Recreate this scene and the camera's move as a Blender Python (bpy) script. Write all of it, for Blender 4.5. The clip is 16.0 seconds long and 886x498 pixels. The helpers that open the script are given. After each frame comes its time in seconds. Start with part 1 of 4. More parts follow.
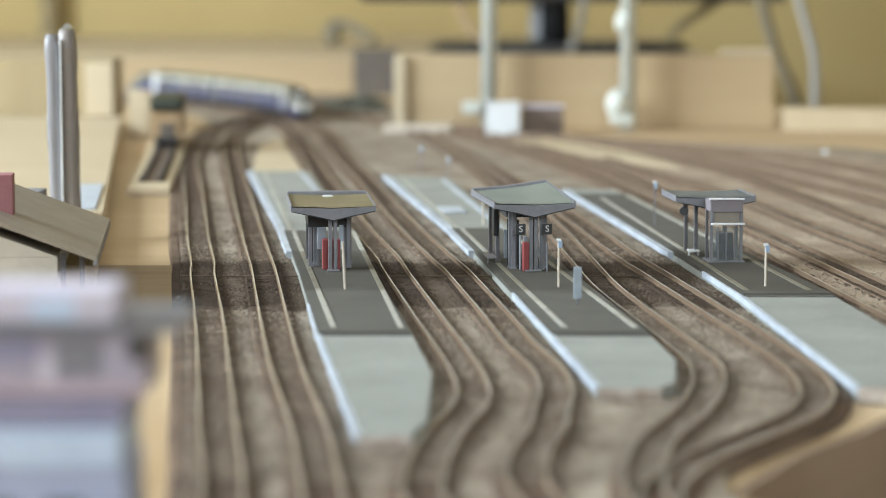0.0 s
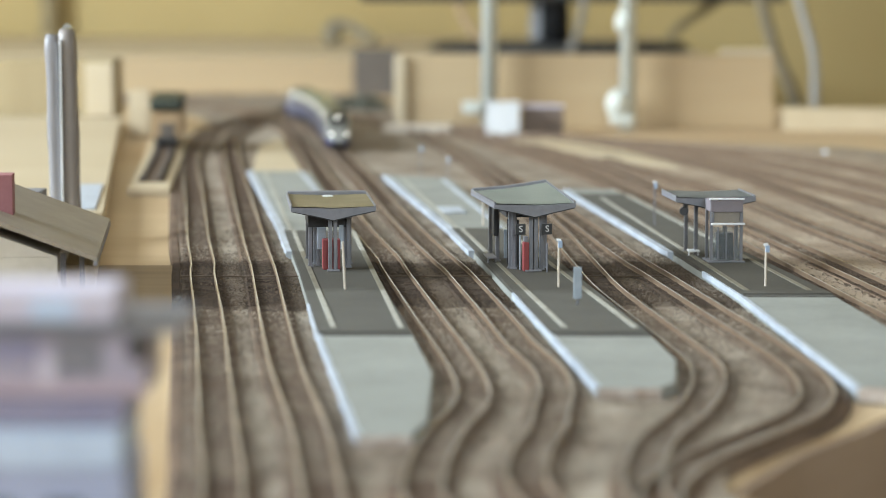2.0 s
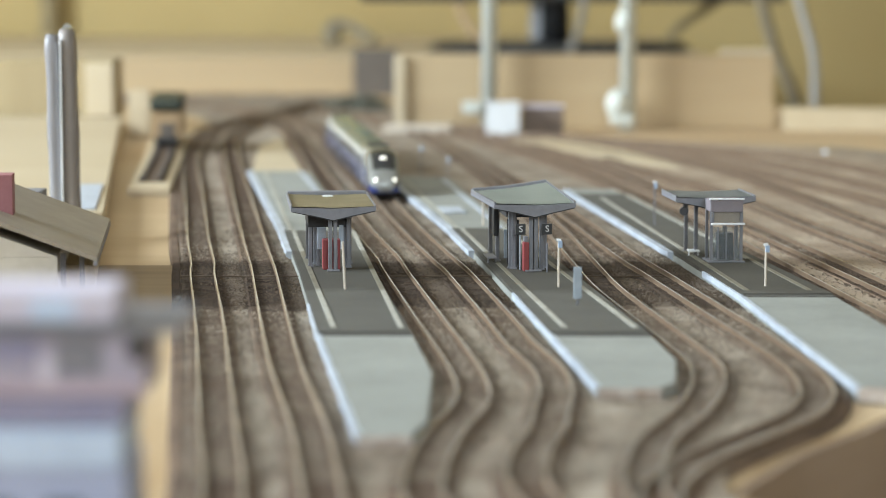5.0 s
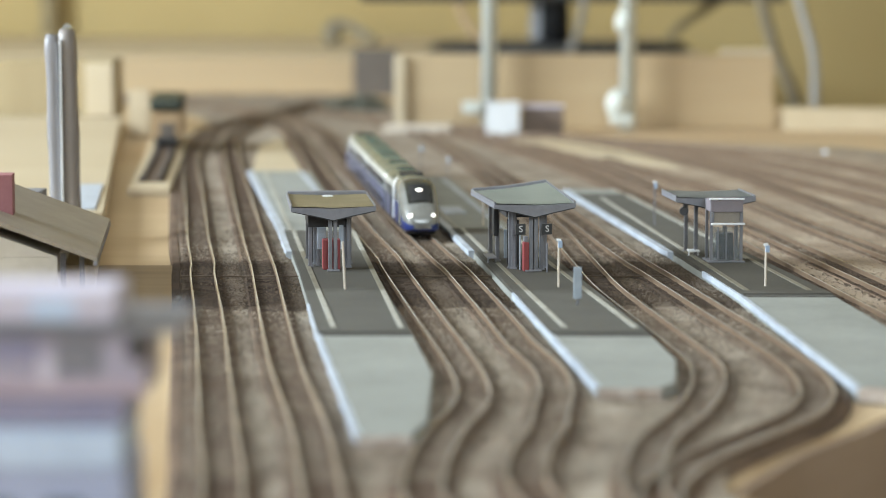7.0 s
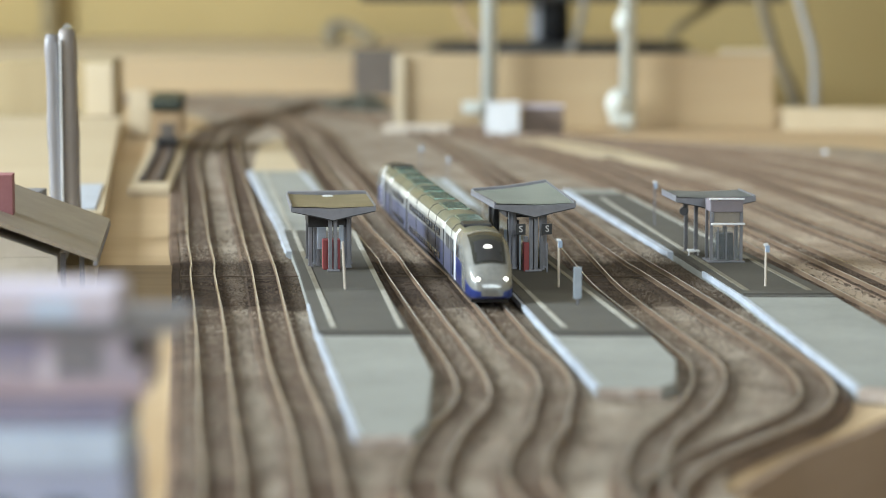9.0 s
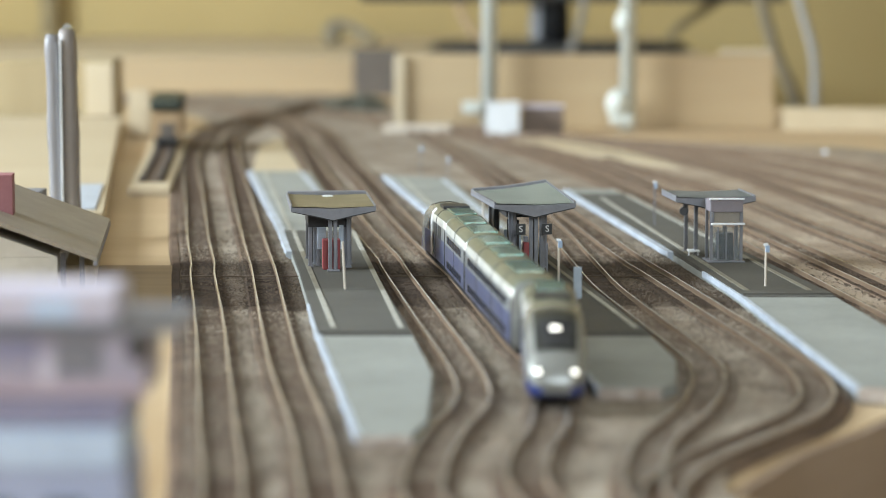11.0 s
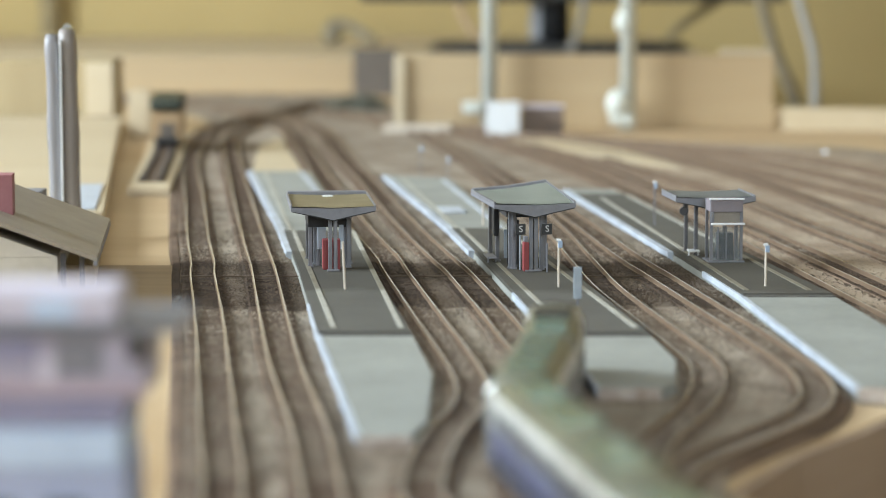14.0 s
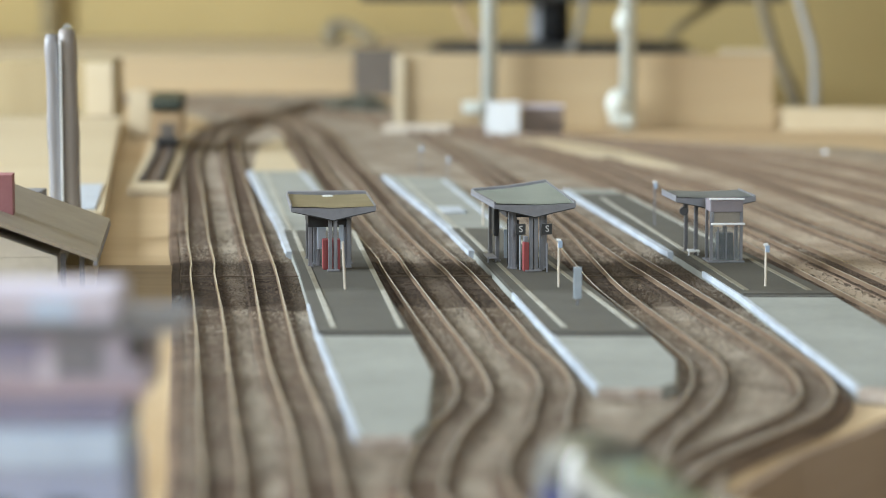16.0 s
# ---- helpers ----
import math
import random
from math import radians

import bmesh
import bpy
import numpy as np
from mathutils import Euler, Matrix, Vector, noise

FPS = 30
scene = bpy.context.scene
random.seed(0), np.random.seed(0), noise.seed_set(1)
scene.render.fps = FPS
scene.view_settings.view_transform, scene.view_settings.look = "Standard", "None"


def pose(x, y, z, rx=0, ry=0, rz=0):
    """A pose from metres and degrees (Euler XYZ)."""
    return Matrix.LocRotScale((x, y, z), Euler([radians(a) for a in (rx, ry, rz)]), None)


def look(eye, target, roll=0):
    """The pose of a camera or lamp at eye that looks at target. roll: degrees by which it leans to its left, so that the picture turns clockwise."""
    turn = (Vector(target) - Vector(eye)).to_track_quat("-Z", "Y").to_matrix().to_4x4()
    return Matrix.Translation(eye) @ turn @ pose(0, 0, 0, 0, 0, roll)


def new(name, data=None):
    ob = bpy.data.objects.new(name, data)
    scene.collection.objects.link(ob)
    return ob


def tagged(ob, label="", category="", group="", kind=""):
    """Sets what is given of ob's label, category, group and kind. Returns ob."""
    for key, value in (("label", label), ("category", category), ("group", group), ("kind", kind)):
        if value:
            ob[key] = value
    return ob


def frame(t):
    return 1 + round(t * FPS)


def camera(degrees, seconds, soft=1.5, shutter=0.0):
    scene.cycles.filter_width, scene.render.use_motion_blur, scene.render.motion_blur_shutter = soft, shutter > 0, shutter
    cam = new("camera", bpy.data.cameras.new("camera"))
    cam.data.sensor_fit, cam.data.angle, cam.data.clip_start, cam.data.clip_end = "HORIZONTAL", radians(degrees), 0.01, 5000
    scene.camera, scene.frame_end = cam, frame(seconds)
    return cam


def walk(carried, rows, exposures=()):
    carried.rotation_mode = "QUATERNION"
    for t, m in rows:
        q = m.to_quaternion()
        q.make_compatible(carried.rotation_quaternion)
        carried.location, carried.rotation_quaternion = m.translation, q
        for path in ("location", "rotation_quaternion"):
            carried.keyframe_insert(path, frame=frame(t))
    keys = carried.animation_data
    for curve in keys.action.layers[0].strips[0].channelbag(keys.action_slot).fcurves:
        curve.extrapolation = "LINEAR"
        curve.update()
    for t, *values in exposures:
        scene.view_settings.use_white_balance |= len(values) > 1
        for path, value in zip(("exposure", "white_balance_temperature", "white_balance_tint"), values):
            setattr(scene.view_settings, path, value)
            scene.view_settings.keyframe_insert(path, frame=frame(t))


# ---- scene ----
# ---------------- camera ----------------
RAIL = 0.004          # height of the rail heads over the baseboard
cam = camera(19.766, 16.0, soft=0.8)
cam.data.dof.use_dof = True
cam.data.dof.focus_distance = 1.03
cam.data.dof.aperture_fstop = 10.0
EYE = pose(0, 0, 0.129, 90 - 6.353, 0, 0)
walk(cam, [(0, EYE), (16, EYE)])

# ---------------- light ----------------
world = bpy.data.worlds.new("sky")
scene.world = world
world.use_nodes = True
wn = world.node_tree
sky = wn.nodes.new("ShaderNodeTexSky")
sky.sky_type = "NISHITA"
sky.sun_disc = False
sky.sun_elevation = radians(40)
sky.sun_rotation = radians(250)
wn.links.new(sky.outputs[0], wn.nodes["Background"].inputs[0])
wn.nodes["Background"].inputs[1].default_value = 0.1


def window_light(name, m, sx, sy, watts, colour):
    lamp = bpy.data.lights.new(name, "AREA")
    lamp.shape, lamp.size, lamp.size_y = "RECTANGLE", sx, sy
    lamp.energy, lamp.color = watts, colour
    ob = new(name, lamp)
    ob.matrix_world = m


# daylight in the two window openings
window_light("daylight_side", look((-2.12, 0.95, 0.98), (0.6, 1.05, 0.0)), 1.2, 0.9, 127, (0.79, 0.91, 1.0))
window_light("daylight_rear", look((0.45, -1.92, 1.0), (0.1, 1.4, 0.0)), 1.3, 1.0, 39, (0.79, 0.91, 1.0))
scene.view_settings.exposure = 0.0


# ---------------- materials ----------------
def mat(name, colour, rough=0.6, metal=0.0, second=None, scale=60.0, amount=0.5, fine=900.0, bump=0.0, bump_scale=700.0,
        stretch=(1, 1, 1), spec=0.5, each=0.0, coat=0.0, shade_band=None, island=0.0):
    """Base colour broken up at two scales, with relief; stretch < 1 draws the grain out along that axis."""
    m = bpy.data.materials.new(name)
    m.use_nodes = True
    t = m.node_tree
    b = t.nodes["Principled BSDF"]
    b.inputs["Roughness"].default_value = rough
    b.inputs["Metallic"].default_value = metal
    b.inputs["Specular IOR Level"].default_value = spec
    b.inputs["Coat Weight"].default_value = coat
    second = second or tuple(c * 0.7 for c in colour)
    co = t.nodes.new("ShaderNodeTexCoord")
    mp = t.nodes.new("ShaderNodeMapping")
    mp.inputs["Scale"].default_value = stretch
    t.links.new(co.outputs["Object"], mp.inputs["Vector"])

    def noise_node(sc, detail):
        n = t.nodes.new("ShaderNodeTexNoise")
        n.inputs["Scale"].default_value = sc
        n.inputs["Detail"].default_value = detail
        t.links.new(mp.outputs[0], n.inputs["Vector"])
        return n

    big, small = noise_node(scale, 4), noise_node(fine, 3)
    add = t.nodes.new("ShaderNodeMath")
    add.operation = "MULTIPLY_ADD"
    t.links.new(small.outputs["Fac"], add.inputs[0])
    add.inputs[1].default_value = 0.5
    t.links.new(big.outputs["Fac"], add.inputs[2])
    ramp = t.nodes.new("ShaderNodeMapRange")
    ramp.inputs["From Min"].default_value = 0.75 - 0.5 * amount
    ramp.inputs["From Max"].default_value = 0.75 + 0.5 * amount
    t.links.new(add.outputs[0], ramp.inputs["Value"])
    mix = t.nodes.new("ShaderNodeMix")
    mix.data_type = "RGBA"
    mix.inputs["A"].default_value = (*colour, 1)
    mix.inputs["B"].default_value = (*second, 1)
    t.links.new(ramp.outputs[0], mix.inputs["Factor"])
    out = mix.outputs["Result"]
    if shade_band:
        # shade across the yard multiplied into the colour, between two depths, with a ragged rim
        y0, y1, tone = shade_band
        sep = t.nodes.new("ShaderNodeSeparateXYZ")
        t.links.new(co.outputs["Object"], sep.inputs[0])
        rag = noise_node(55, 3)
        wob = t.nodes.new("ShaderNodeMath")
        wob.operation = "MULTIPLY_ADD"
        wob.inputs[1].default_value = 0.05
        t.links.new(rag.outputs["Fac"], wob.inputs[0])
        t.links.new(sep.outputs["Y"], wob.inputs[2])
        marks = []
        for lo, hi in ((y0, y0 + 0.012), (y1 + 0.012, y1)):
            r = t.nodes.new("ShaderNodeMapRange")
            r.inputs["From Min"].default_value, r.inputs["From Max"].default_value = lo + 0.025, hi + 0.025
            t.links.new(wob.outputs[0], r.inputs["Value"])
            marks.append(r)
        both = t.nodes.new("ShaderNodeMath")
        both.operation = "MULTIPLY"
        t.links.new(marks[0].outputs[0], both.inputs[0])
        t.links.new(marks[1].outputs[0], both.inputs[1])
        shaded = t.nodes.new("ShaderNodeMix")
        shaded.data_type, shaded.blend_type = "RGBA", "MULTIPLY"
        shaded.inputs["B"].default_value = (*tone, 1)
        t.links.new(both.outputs[0], shaded.inputs["Factor"])
        t.links.new(out, shaded.inputs["A"])
        out = shaded.outputs["Result"]
    if island:
        geo = t.nodes.new("ShaderNodeNewGeometry")
        hsv = t.nodes.new("ShaderNodeHueSaturation")
        rg = t.nodes.new("ShaderNodeMapRange")
        rg.inputs["To Min"].default_value, rg.inputs["To Max"].default_value = 1 - island, 1 + island
        t.links.new(geo.outputs["Random Per Island"], rg.inputs["Value"])
        t.links.new(rg.outputs[0], hsv.inputs["Value"])
        t.links.new(out, hsv.inputs["Color"])
        out = hsv.outputs[0]
    if each:
        info = t.nodes.new("ShaderNodeObjectInfo")
        hsv = t.nodes.new("ShaderNodeHueSaturation")
        rg = t.nodes.new("ShaderNodeMapRange")
        rg.inputs["To Min"].default_value, rg.inputs["To Max"].default_value = 1 - each, 1 + each
        t.links.new(info.outputs["Random"], rg.inputs["Value"])
        t.links.new(rg.outputs[0], hsv.inputs["Value"])
        t.links.new(out, hsv.inputs["Color"])
        out = hsv.outputs[0]
    t.links.new(out, b.inputs["Base Color"])
    if bump:
        bn = noise_node(bump_scale, 3)
        bp = t.nodes.new("ShaderNodeBump")
        bp.inputs["Strength"].default_value = bump
        bp.inputs["Distance"].default_value = 0.001
        t.links.new(bn.outputs["Fac"], bp.inputs["Height"])
        t.links.new(bp.outputs[0], b.inputs["Normal"])
    return m


def glow(name, colour, strength):
    m = bpy.data.materials.new(name)
    m.use_nodes = True
    b = m.node_tree.nodes["Principled BSDF"]
    b.inputs["Base Color"].default_value = (*colour, 1)
    b.inputs["Emission Color"].default_value = (*colour, 1)
    b.inputs["Emission Strength"].default_value = strength
    return m


def glass(name, tint):
    m = bpy.data.materials.new(name)
    m.use_nodes = True
    b = m.node_tree.nodes["Principled BSDF"]
    b.inputs["Base Color"].default_value = (*tint, 1)
    b.inputs["Roughness"].default_value = 0.08
    b.inputs["Transmission Weight"].default_value = 0.9
    b.inputs["IOR"].default_value = 1.3
    return m


# depths and tone of the mid-yard shade painted into the ballast colours
SHADE_BAND = (0.935, 1.085, (0.38, 0.335, 0.295))
M_GROUND = mat("grey_ballast", (0.405, 0.345, 0.270), 0.95, second=(0.165, 0.115, 0.078), scale=34, amount=0.44, fine=600, bump=0.9, bump_scale=900, shade_band=SHADE_BAND)
M_BED = mat("brown_ballast", (0.205, 0.135, 0.088), 0.95, second=(0.075, 0.047, 0.030), scale=40, amount=0.5, fine=700, bump=0.9, bump_scale=1000, shade_band=SHADE_BAND)
M_GROUND_TAN = mat("tan_ballast", (0.500, 0.405, 0.300), 0.95, second=(0.225, 0.155, 0.102), scale=24, amount=0.5, fine=600, bump=0.9, bump_scale=900)
M_BED_TAN = mat("tan_bed", (0.300, 0.212, 0.145), 0.95, second=(0.135, 0.086, 0.056), scale=30, amount=0.7, fine=700, bump=0.9, bump_scale=1000)
M_STONES = mat("ballast_stones", (0.350, 0.298, 0.232), 0.9, second=(0.135, 0.094, 0.062), scale=32, amount=0.6, fine=600, island=0.42, shade_band=SHADE_BAND)
M_SLEEPER = mat("sleeper", (0.135, 0.090, 0.060), 0.9, scale=80, fine=900, shade_band=SHADE_BAND)
M_RAIL = mat("rail_steel", (0.245, 0.172, 0.115), 0.5, 0.25, second=(0.17, 0.11, 0.072), scale=40, fine=300)
M_RAILTOP = mat("rail_head", (0.90, 0.88, 0.83), 0.26, 0.5, second=(0.55, 0.50, 0.43), scale=25, fine=300)
M_PLY = mat("plywood", (0.64, 0.49, 0.31), 0.6, second=(0.40, 0.26, 0.135), scale=11, amount=0.5, fine=90, stretch=(1, 0.12, 1), bump=0.05, bump_scale=200)
M_PLYX = mat("plywood_cross", (0.62, 0.47, 0.29), 0.6, second=(0.44, 0.295, 0.16), scale=9, amount=0.6, fine=90, stretch=(0.12, 1, 1), bump=0.05, bump_scale=200)
M_PINE = mat("pine_plank", (0.52, 0.395, 0.235), 0.6, second=(0.42, 0.30, 0.17), scale=7, amount=0.6, fine=60, stretch=(0.1, 1, 1.6))
M_PALE = mat("pale_wood", (0.58, 0.49, 0.345), 0.55, second=(0.49, 0.39, 0.255), scale=7, amount=0.5, fine=60, stretch=(0.1, 1, 1))
M_DARKWOOD = mat("dark_board", (0.165, 0.14, 0.115), 0.7, second=(0.11, 0.09, 0.075), scale=12, fine=80)
M_BATTEN = mat("brown_batten", (0.36, 0.26, 0.155), 0.7, second=(0.22, 0.15, 0.09), scale=10, amount=0.5, fine=90, stretch=(0.12, 1, 1))
M_FASCIA = mat("brown_fascia", (0.36, 0.265, 0.195), 0.6, second=(0.27, 0.19, 0.135), scale=14, amount=0.6, fine=90, stretch=(0.2, 0.2, 1.5))
M_HOUSE = mat("house_wall", (0.64, 0.62, 0.57), 0.7, second=(0.54, 0.52, 0.47), scale=60, fine=300)
M_BOXWOOD = mat("box_wood", (0.44, 0.35, 0.20), 0.65, second=(0.33, 0.25, 0.135), scale=9, amount=0.5, fine=60, stretch=(1, 1, 0.15))
M_BRIGHTWOOD = mat("bright_batten", (0.60, 0.49, 0.33), 0.5, second=(0.50, 0.40, 0.255), scale=9, fine=60, stretch=(1, 0.15, 1))
M_LICHEN = mat("lichen", (0.115, 0.115, 0.085), 0.95, second=(0.055, 0.052, 0.04), scale=90, amount=0.5, fine=500, island=0.4)
M_CONCRETE = mat("platform_card", (0.325, 0.332, 0.305), 0.75, second=(0.245, 0.253, 0.228), scale=30, amount=0.55, fine=300, bump=0.1, bump_scale=600)
# asphalt and line paint carry a milder band of painted shade
M_ASPHALT = mat("platform_asphalt", (0.108, 0.103, 0.088), 0.85, second=(0.078, 0.073, 0.062), scale=40, amount=0.7, fine=900, bump=0.25, bump_scale=1100, shade_band=(0.955, 1.095, (0.66, 0.63, 0.58)))
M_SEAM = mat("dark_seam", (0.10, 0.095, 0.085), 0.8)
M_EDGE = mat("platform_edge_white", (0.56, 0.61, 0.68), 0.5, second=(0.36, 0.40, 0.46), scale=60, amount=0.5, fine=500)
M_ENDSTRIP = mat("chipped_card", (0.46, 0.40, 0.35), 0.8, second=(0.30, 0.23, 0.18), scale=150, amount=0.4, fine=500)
M_LINE = mat("line_paint", (0.46, 0.455, 0.40), 0.7, second=(0.30, 0.28, 0.235), scale=120, amount=0.5, fine=700, shade_band=(0.955, 1.095, (0.48, 0.45, 0.39)))
M_STEELGREY = mat("grey_card", (0.24, 0.24, 0.265), 0.55, second=(0.18, 0.18, 0.20), scale=70, fine=500)
M_ROOFTAN = mat("canopy_roof_tan", (0.47, 0.39, 0.235), 0.6, second=(0.36, 0.30, 0.18), scale=60, amount=0.8, fine=900)
M_ROOFGREEN = mat("canopy_roof_grey", (0.47, 0.50, 0.44), 0.55, second=(0.38, 0.41, 0.36), scale=40, amount=0.8, fine=900)
M_ROOFPALE = mat("canopy_roof_pale", (0.36, 0.375, 0.36), 0.5, second=(0.27, 0.28, 0.275), scale=90, amount=0.6, fine=900)
M_POST = mat("post_grey", (0.235, 0.235, 0.255), 0.4, 0.2, scale=120, fine=600)
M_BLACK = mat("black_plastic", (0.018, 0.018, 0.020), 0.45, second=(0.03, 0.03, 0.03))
M_RED = mat("red_card", (0.29, 0.050, 0.050), 0.6, second=(0.21, 0.04, 0.04), scale=120)
M_CHIMNEY = mat("dull_red", (0.36, 0.155, 0.165), 0.7, second=(0.30, 0.12, 0.13), scale=120)
M_WHITE = mat("white_plastic", (0.86, 0.88, 0.90), 0.45, second=(0.72, 0.74, 0.76))
M_LETTER = mat("letter_white", (0.75, 0.75, 0.75), 0.6)
M_BLUE = mat("sign_blue", (0.42, 0.54, 0.72), 0.5)
M_BLUEGLASS = mat("pale_blue_panel", (0.44, 0.50, 0.56), 0.25, second=(0.36, 0.42, 0.49), scale=200)
M_CREAM = mat("cream_post", (0.68, 0.60, 0.50), 0.5)
M_WALL = mat("ochre_wall", (0.55, 0.415, 0.185), 0.85, second=(0.51, 0.38, 0.165), scale=1.2, fine=20, bump=0.1, bump_scale=40)
M_TUBE = mat("tube_white", (0.66, 0.68, 0.62), 0.45, second=(0.56, 0.58, 0.53))
M_CEIL = mat("ceiling_white", (0.80, 0.79, 0.76), 0.9, scale=2, fine=20)
M_FLOOR = mat("floor_brown", (0.13, 0.095, 0.068), 0.6, scale=3, fine=30, stretch=(1, 0.1, 1))
M_TOWER = mat("tower_grey", (0.28, 0.24, 0.215), 0.42, second=(0.20, 0.175, 0.16), scale=30, fine=200, stretch=(1, 1, 0.1))
M_TOWERPALE = mat("tower_pale", (0.29, 0.28, 0.29), 0.35, second=(0.24, 0.23, 0.24), scale=30, fine=200, stretch=(1, 1, 0.1))
M_SLATE = mat("roof_slate", (0.30, 0.262, 0.215), 0.5, second=(0.235, 0.205, 0.17), scale=60, fine=500)
M_LAVENDER = mat("lavender_render", (0.46, 0.42, 0.51), 0.6, second=(0.40, 0.36, 0.46), scale=40, fine=200)
M_SHAFT = mat("shaft_panel", (0.27, 0.235, 0.25), 0.55, second=(0.22, 0.19, 0.21), scale=90)
M_LILAC = mat("lilac_roof", (0.64, 0.60, 0.70), 0.5, second=(0.58, 0.54, 0.65), scale=60, fine=200)
M_LEDGE = mat("violet_grey", (0.30, 0.29, 0.42), 0.55, second=(0.25, 0.24, 0.36), scale=60)
M_PINKBAND = mat("dull_pink", (0.50, 0.41, 0.48), 0.6, second=(0.44, 0.35, 0.42), scale=60)
M_PALEBLUE = mat("pale_blue_wall", (0.60, 0.72, 0.92), 0.45, second=(0.46, 0.56, 0.74), scale=30, fine=200)
M_BLUEGREY = mat("blue_grey_wall", (0.43, 0.48, 0.67), 0.6, second=(0.37, 0.42, 0.60), scale=30, fine=200)
M_DARKGREY = mat("dark_grey", (0.075, 0.072, 0.075), 0.6, scale=60, fine=300)
M_SILVER = mat("train_silver", (0.345, 0.348, 0.325), 0.27, 0.4, second=(0.25, 0.252, 0.235), scale=140, amount=0.5, fine=700)
M_TRAINSIDE = mat("train_side_silver", (0.40, 0.41, 0.405), 0.34, 0.45, second=(0.27, 0.275, 0.265), scale=120, amount=0.5, fine=700)
M_TRAINWHITE = mat("train_white", (0.80, 0.81, 0.82), 0.35, second=(0.74, 0.75, 0.77))
# pale roof edge band, with its highlight brightened into the colour
M_PALEGLINT = mat("train_pale_glint", (0.74, 0.735, 0.67), 0.3, 0.2, second=(0.50, 0.505, 0.48), scale=120)
M_TRAINBLUE = mat("train_blue", (0.022, 0.040, 0.175), 0.35, second=(0.018, 0.030, 0.13), scale=100, coat=0.3)
M_TRAINGREY = mat("train_grey_blue", (0.082, 0.095, 0.195), 0.35, second=(0.108, 0.113, 0.150), scale=90, coat=0.2)
M_TRAINROOF = mat("train_roof", (0.150, 0.160, 0.118), 0.36, second=(0.115, 0.118, 0.085), scale=120, coat=0.2)
M_TEAL = mat("roof_panel_teal", (0.15, 0.285, 0.240), 0.16, 0.5, second=(0.20, 0.255, 0.195), scale=70, amount=0.3)
M_SCREEN = mat("windscreen_dark", (0.050, 0.050, 0.040), 0.22, second=(0.032, 0.032, 0.027), spec=0.18)
M_PANE = mat("dark_pane", (0.05, 0.06, 0.08), 0.12, second=(0.035, 0.04, 0.06), coat=0.5)
M_UNDER = mat("underframe", (0.028, 0.026, 0.025), 0.7)
M_LAMP = glow("headlight", (1.0, 0.98, 0.90), 2.6)
M_GLASS = glass("clear_panel", (0.80, 0.86, 0.88))
M_BEIGE = mat("beige_loco", (0.42, 0.29, 0.16), 0.5, second=(0.36, 0.24, 0.13), scale=90)
M_GREENDARK = mat("dark_green_roof", (0.035, 0.045, 0.032), 0.5)
M_PALECABLE = mat("pale_cable", (0.52, 0.51, 0.48), 0.5)
M_CABLE = mat("cable_grey", (0.26, 0.25, 0.23), 0.6)
M_PIPE = mat("painted_pipe", (0.36, 0.285, 0.155), 0.8)
M_STRAP = mat("dark_strap", (0.28, 0.235, 0.155), 0.7)
M_GRILLE = mat("grille_grey", (0.10, 0.10, 0.098), 0.5, 0.3)
M_GREYPLASTIC = mat("grey_plastic", (0.34, 0.35, 0.37), 0.35)
M_BROWNCARD = mat("brown_card", (0.24, 0.185, 0.155), 0.7)


# ---------------- mesh helpers ----------------
def mesh_of(name, bm, materials, smooth=False):
    bmesh.ops.recalc_face_normals(bm, faces=bm.faces[:])
    me = bpy.data.meshes.new(name)
    bm.to_mesh(me)
    bm.free()
    for m in (materials if isinstance(materials, (list, tuple)) else [materials]):
        me.materials.append(m)
    if smooth:
        for p in me.polygons:
            p.use_smooth = True
    return me


def thing(name, bm, material, label, category, m=None, group="", kind="", smooth=False):
    ob = new(name, mesh_of(name, bm, material, smooth))
    if m is not None:
        ob.matrix_world = m
    return tagged(ob, label, category, group, kind)


def holder(name, m, label, category, group="", kind=""):
    ob = new(name)
    ob.empty_display_size = 0.01
    ob.matrix_world = m
    return tagged(ob, label, category, group, kind)


def part(name, bm, material, parent, label="", smooth=False):
    ob = new(name, mesh_of(name, bm, material, smooth))
    ob.parent = parent
    return tagged(ob, label)


def piece(name, me, parent, m, label=""):
    ob = new(name, me)
    ob.parent = parent
    ob.matrix_basis = m
    return tagged(ob, label)


def box(bm, x0, x1, y0, y1, z0, z1, bevel=0.0, mi=0):
    ret = bmesh.ops.create_cube(bm, size=1)
    vs = ret["verts"]
    for v in vs:
        v.co = Vector((x0 + (v.co.x + 0.5) * (x1 - x0), y0 + (v.co.y + 0.5) * (y1 - y0), z0 + (v.co.z + 0.5) * (z1 - z0)))
    if bevel:
        es = list({e for v in vs for e in v.link_edges})
        ret = bmesh.ops.bevel(bm, geom=es, offset=bevel, segments=2, affect="EDGES", profile=0.6)
        vs = ret["verts"]
    if mi:
        for f in {f for v in vs for f in v.link_faces}:
            f.material_index = mi
    return bm


def prism(bm, poly, z0, z1, bevel=0.0):
    low = [bm.verts.new((x, y, z0)) for x, y in poly]
    high = [bm.verts.new((x, y, z1)) for x, y in poly]
    n = len(poly)
    bm.faces.new(low[::-1])
    top = bm.faces.new(high)
    for i in range(n):
        bm.faces.new((low[i], low[(i + 1) % n], high[(i + 1) % n], high[i]))
    if bevel:
        bmesh.ops.bevel(bm, geom=list(top.edges), offset=bevel, segments=2, affect="EDGES")
    return bm


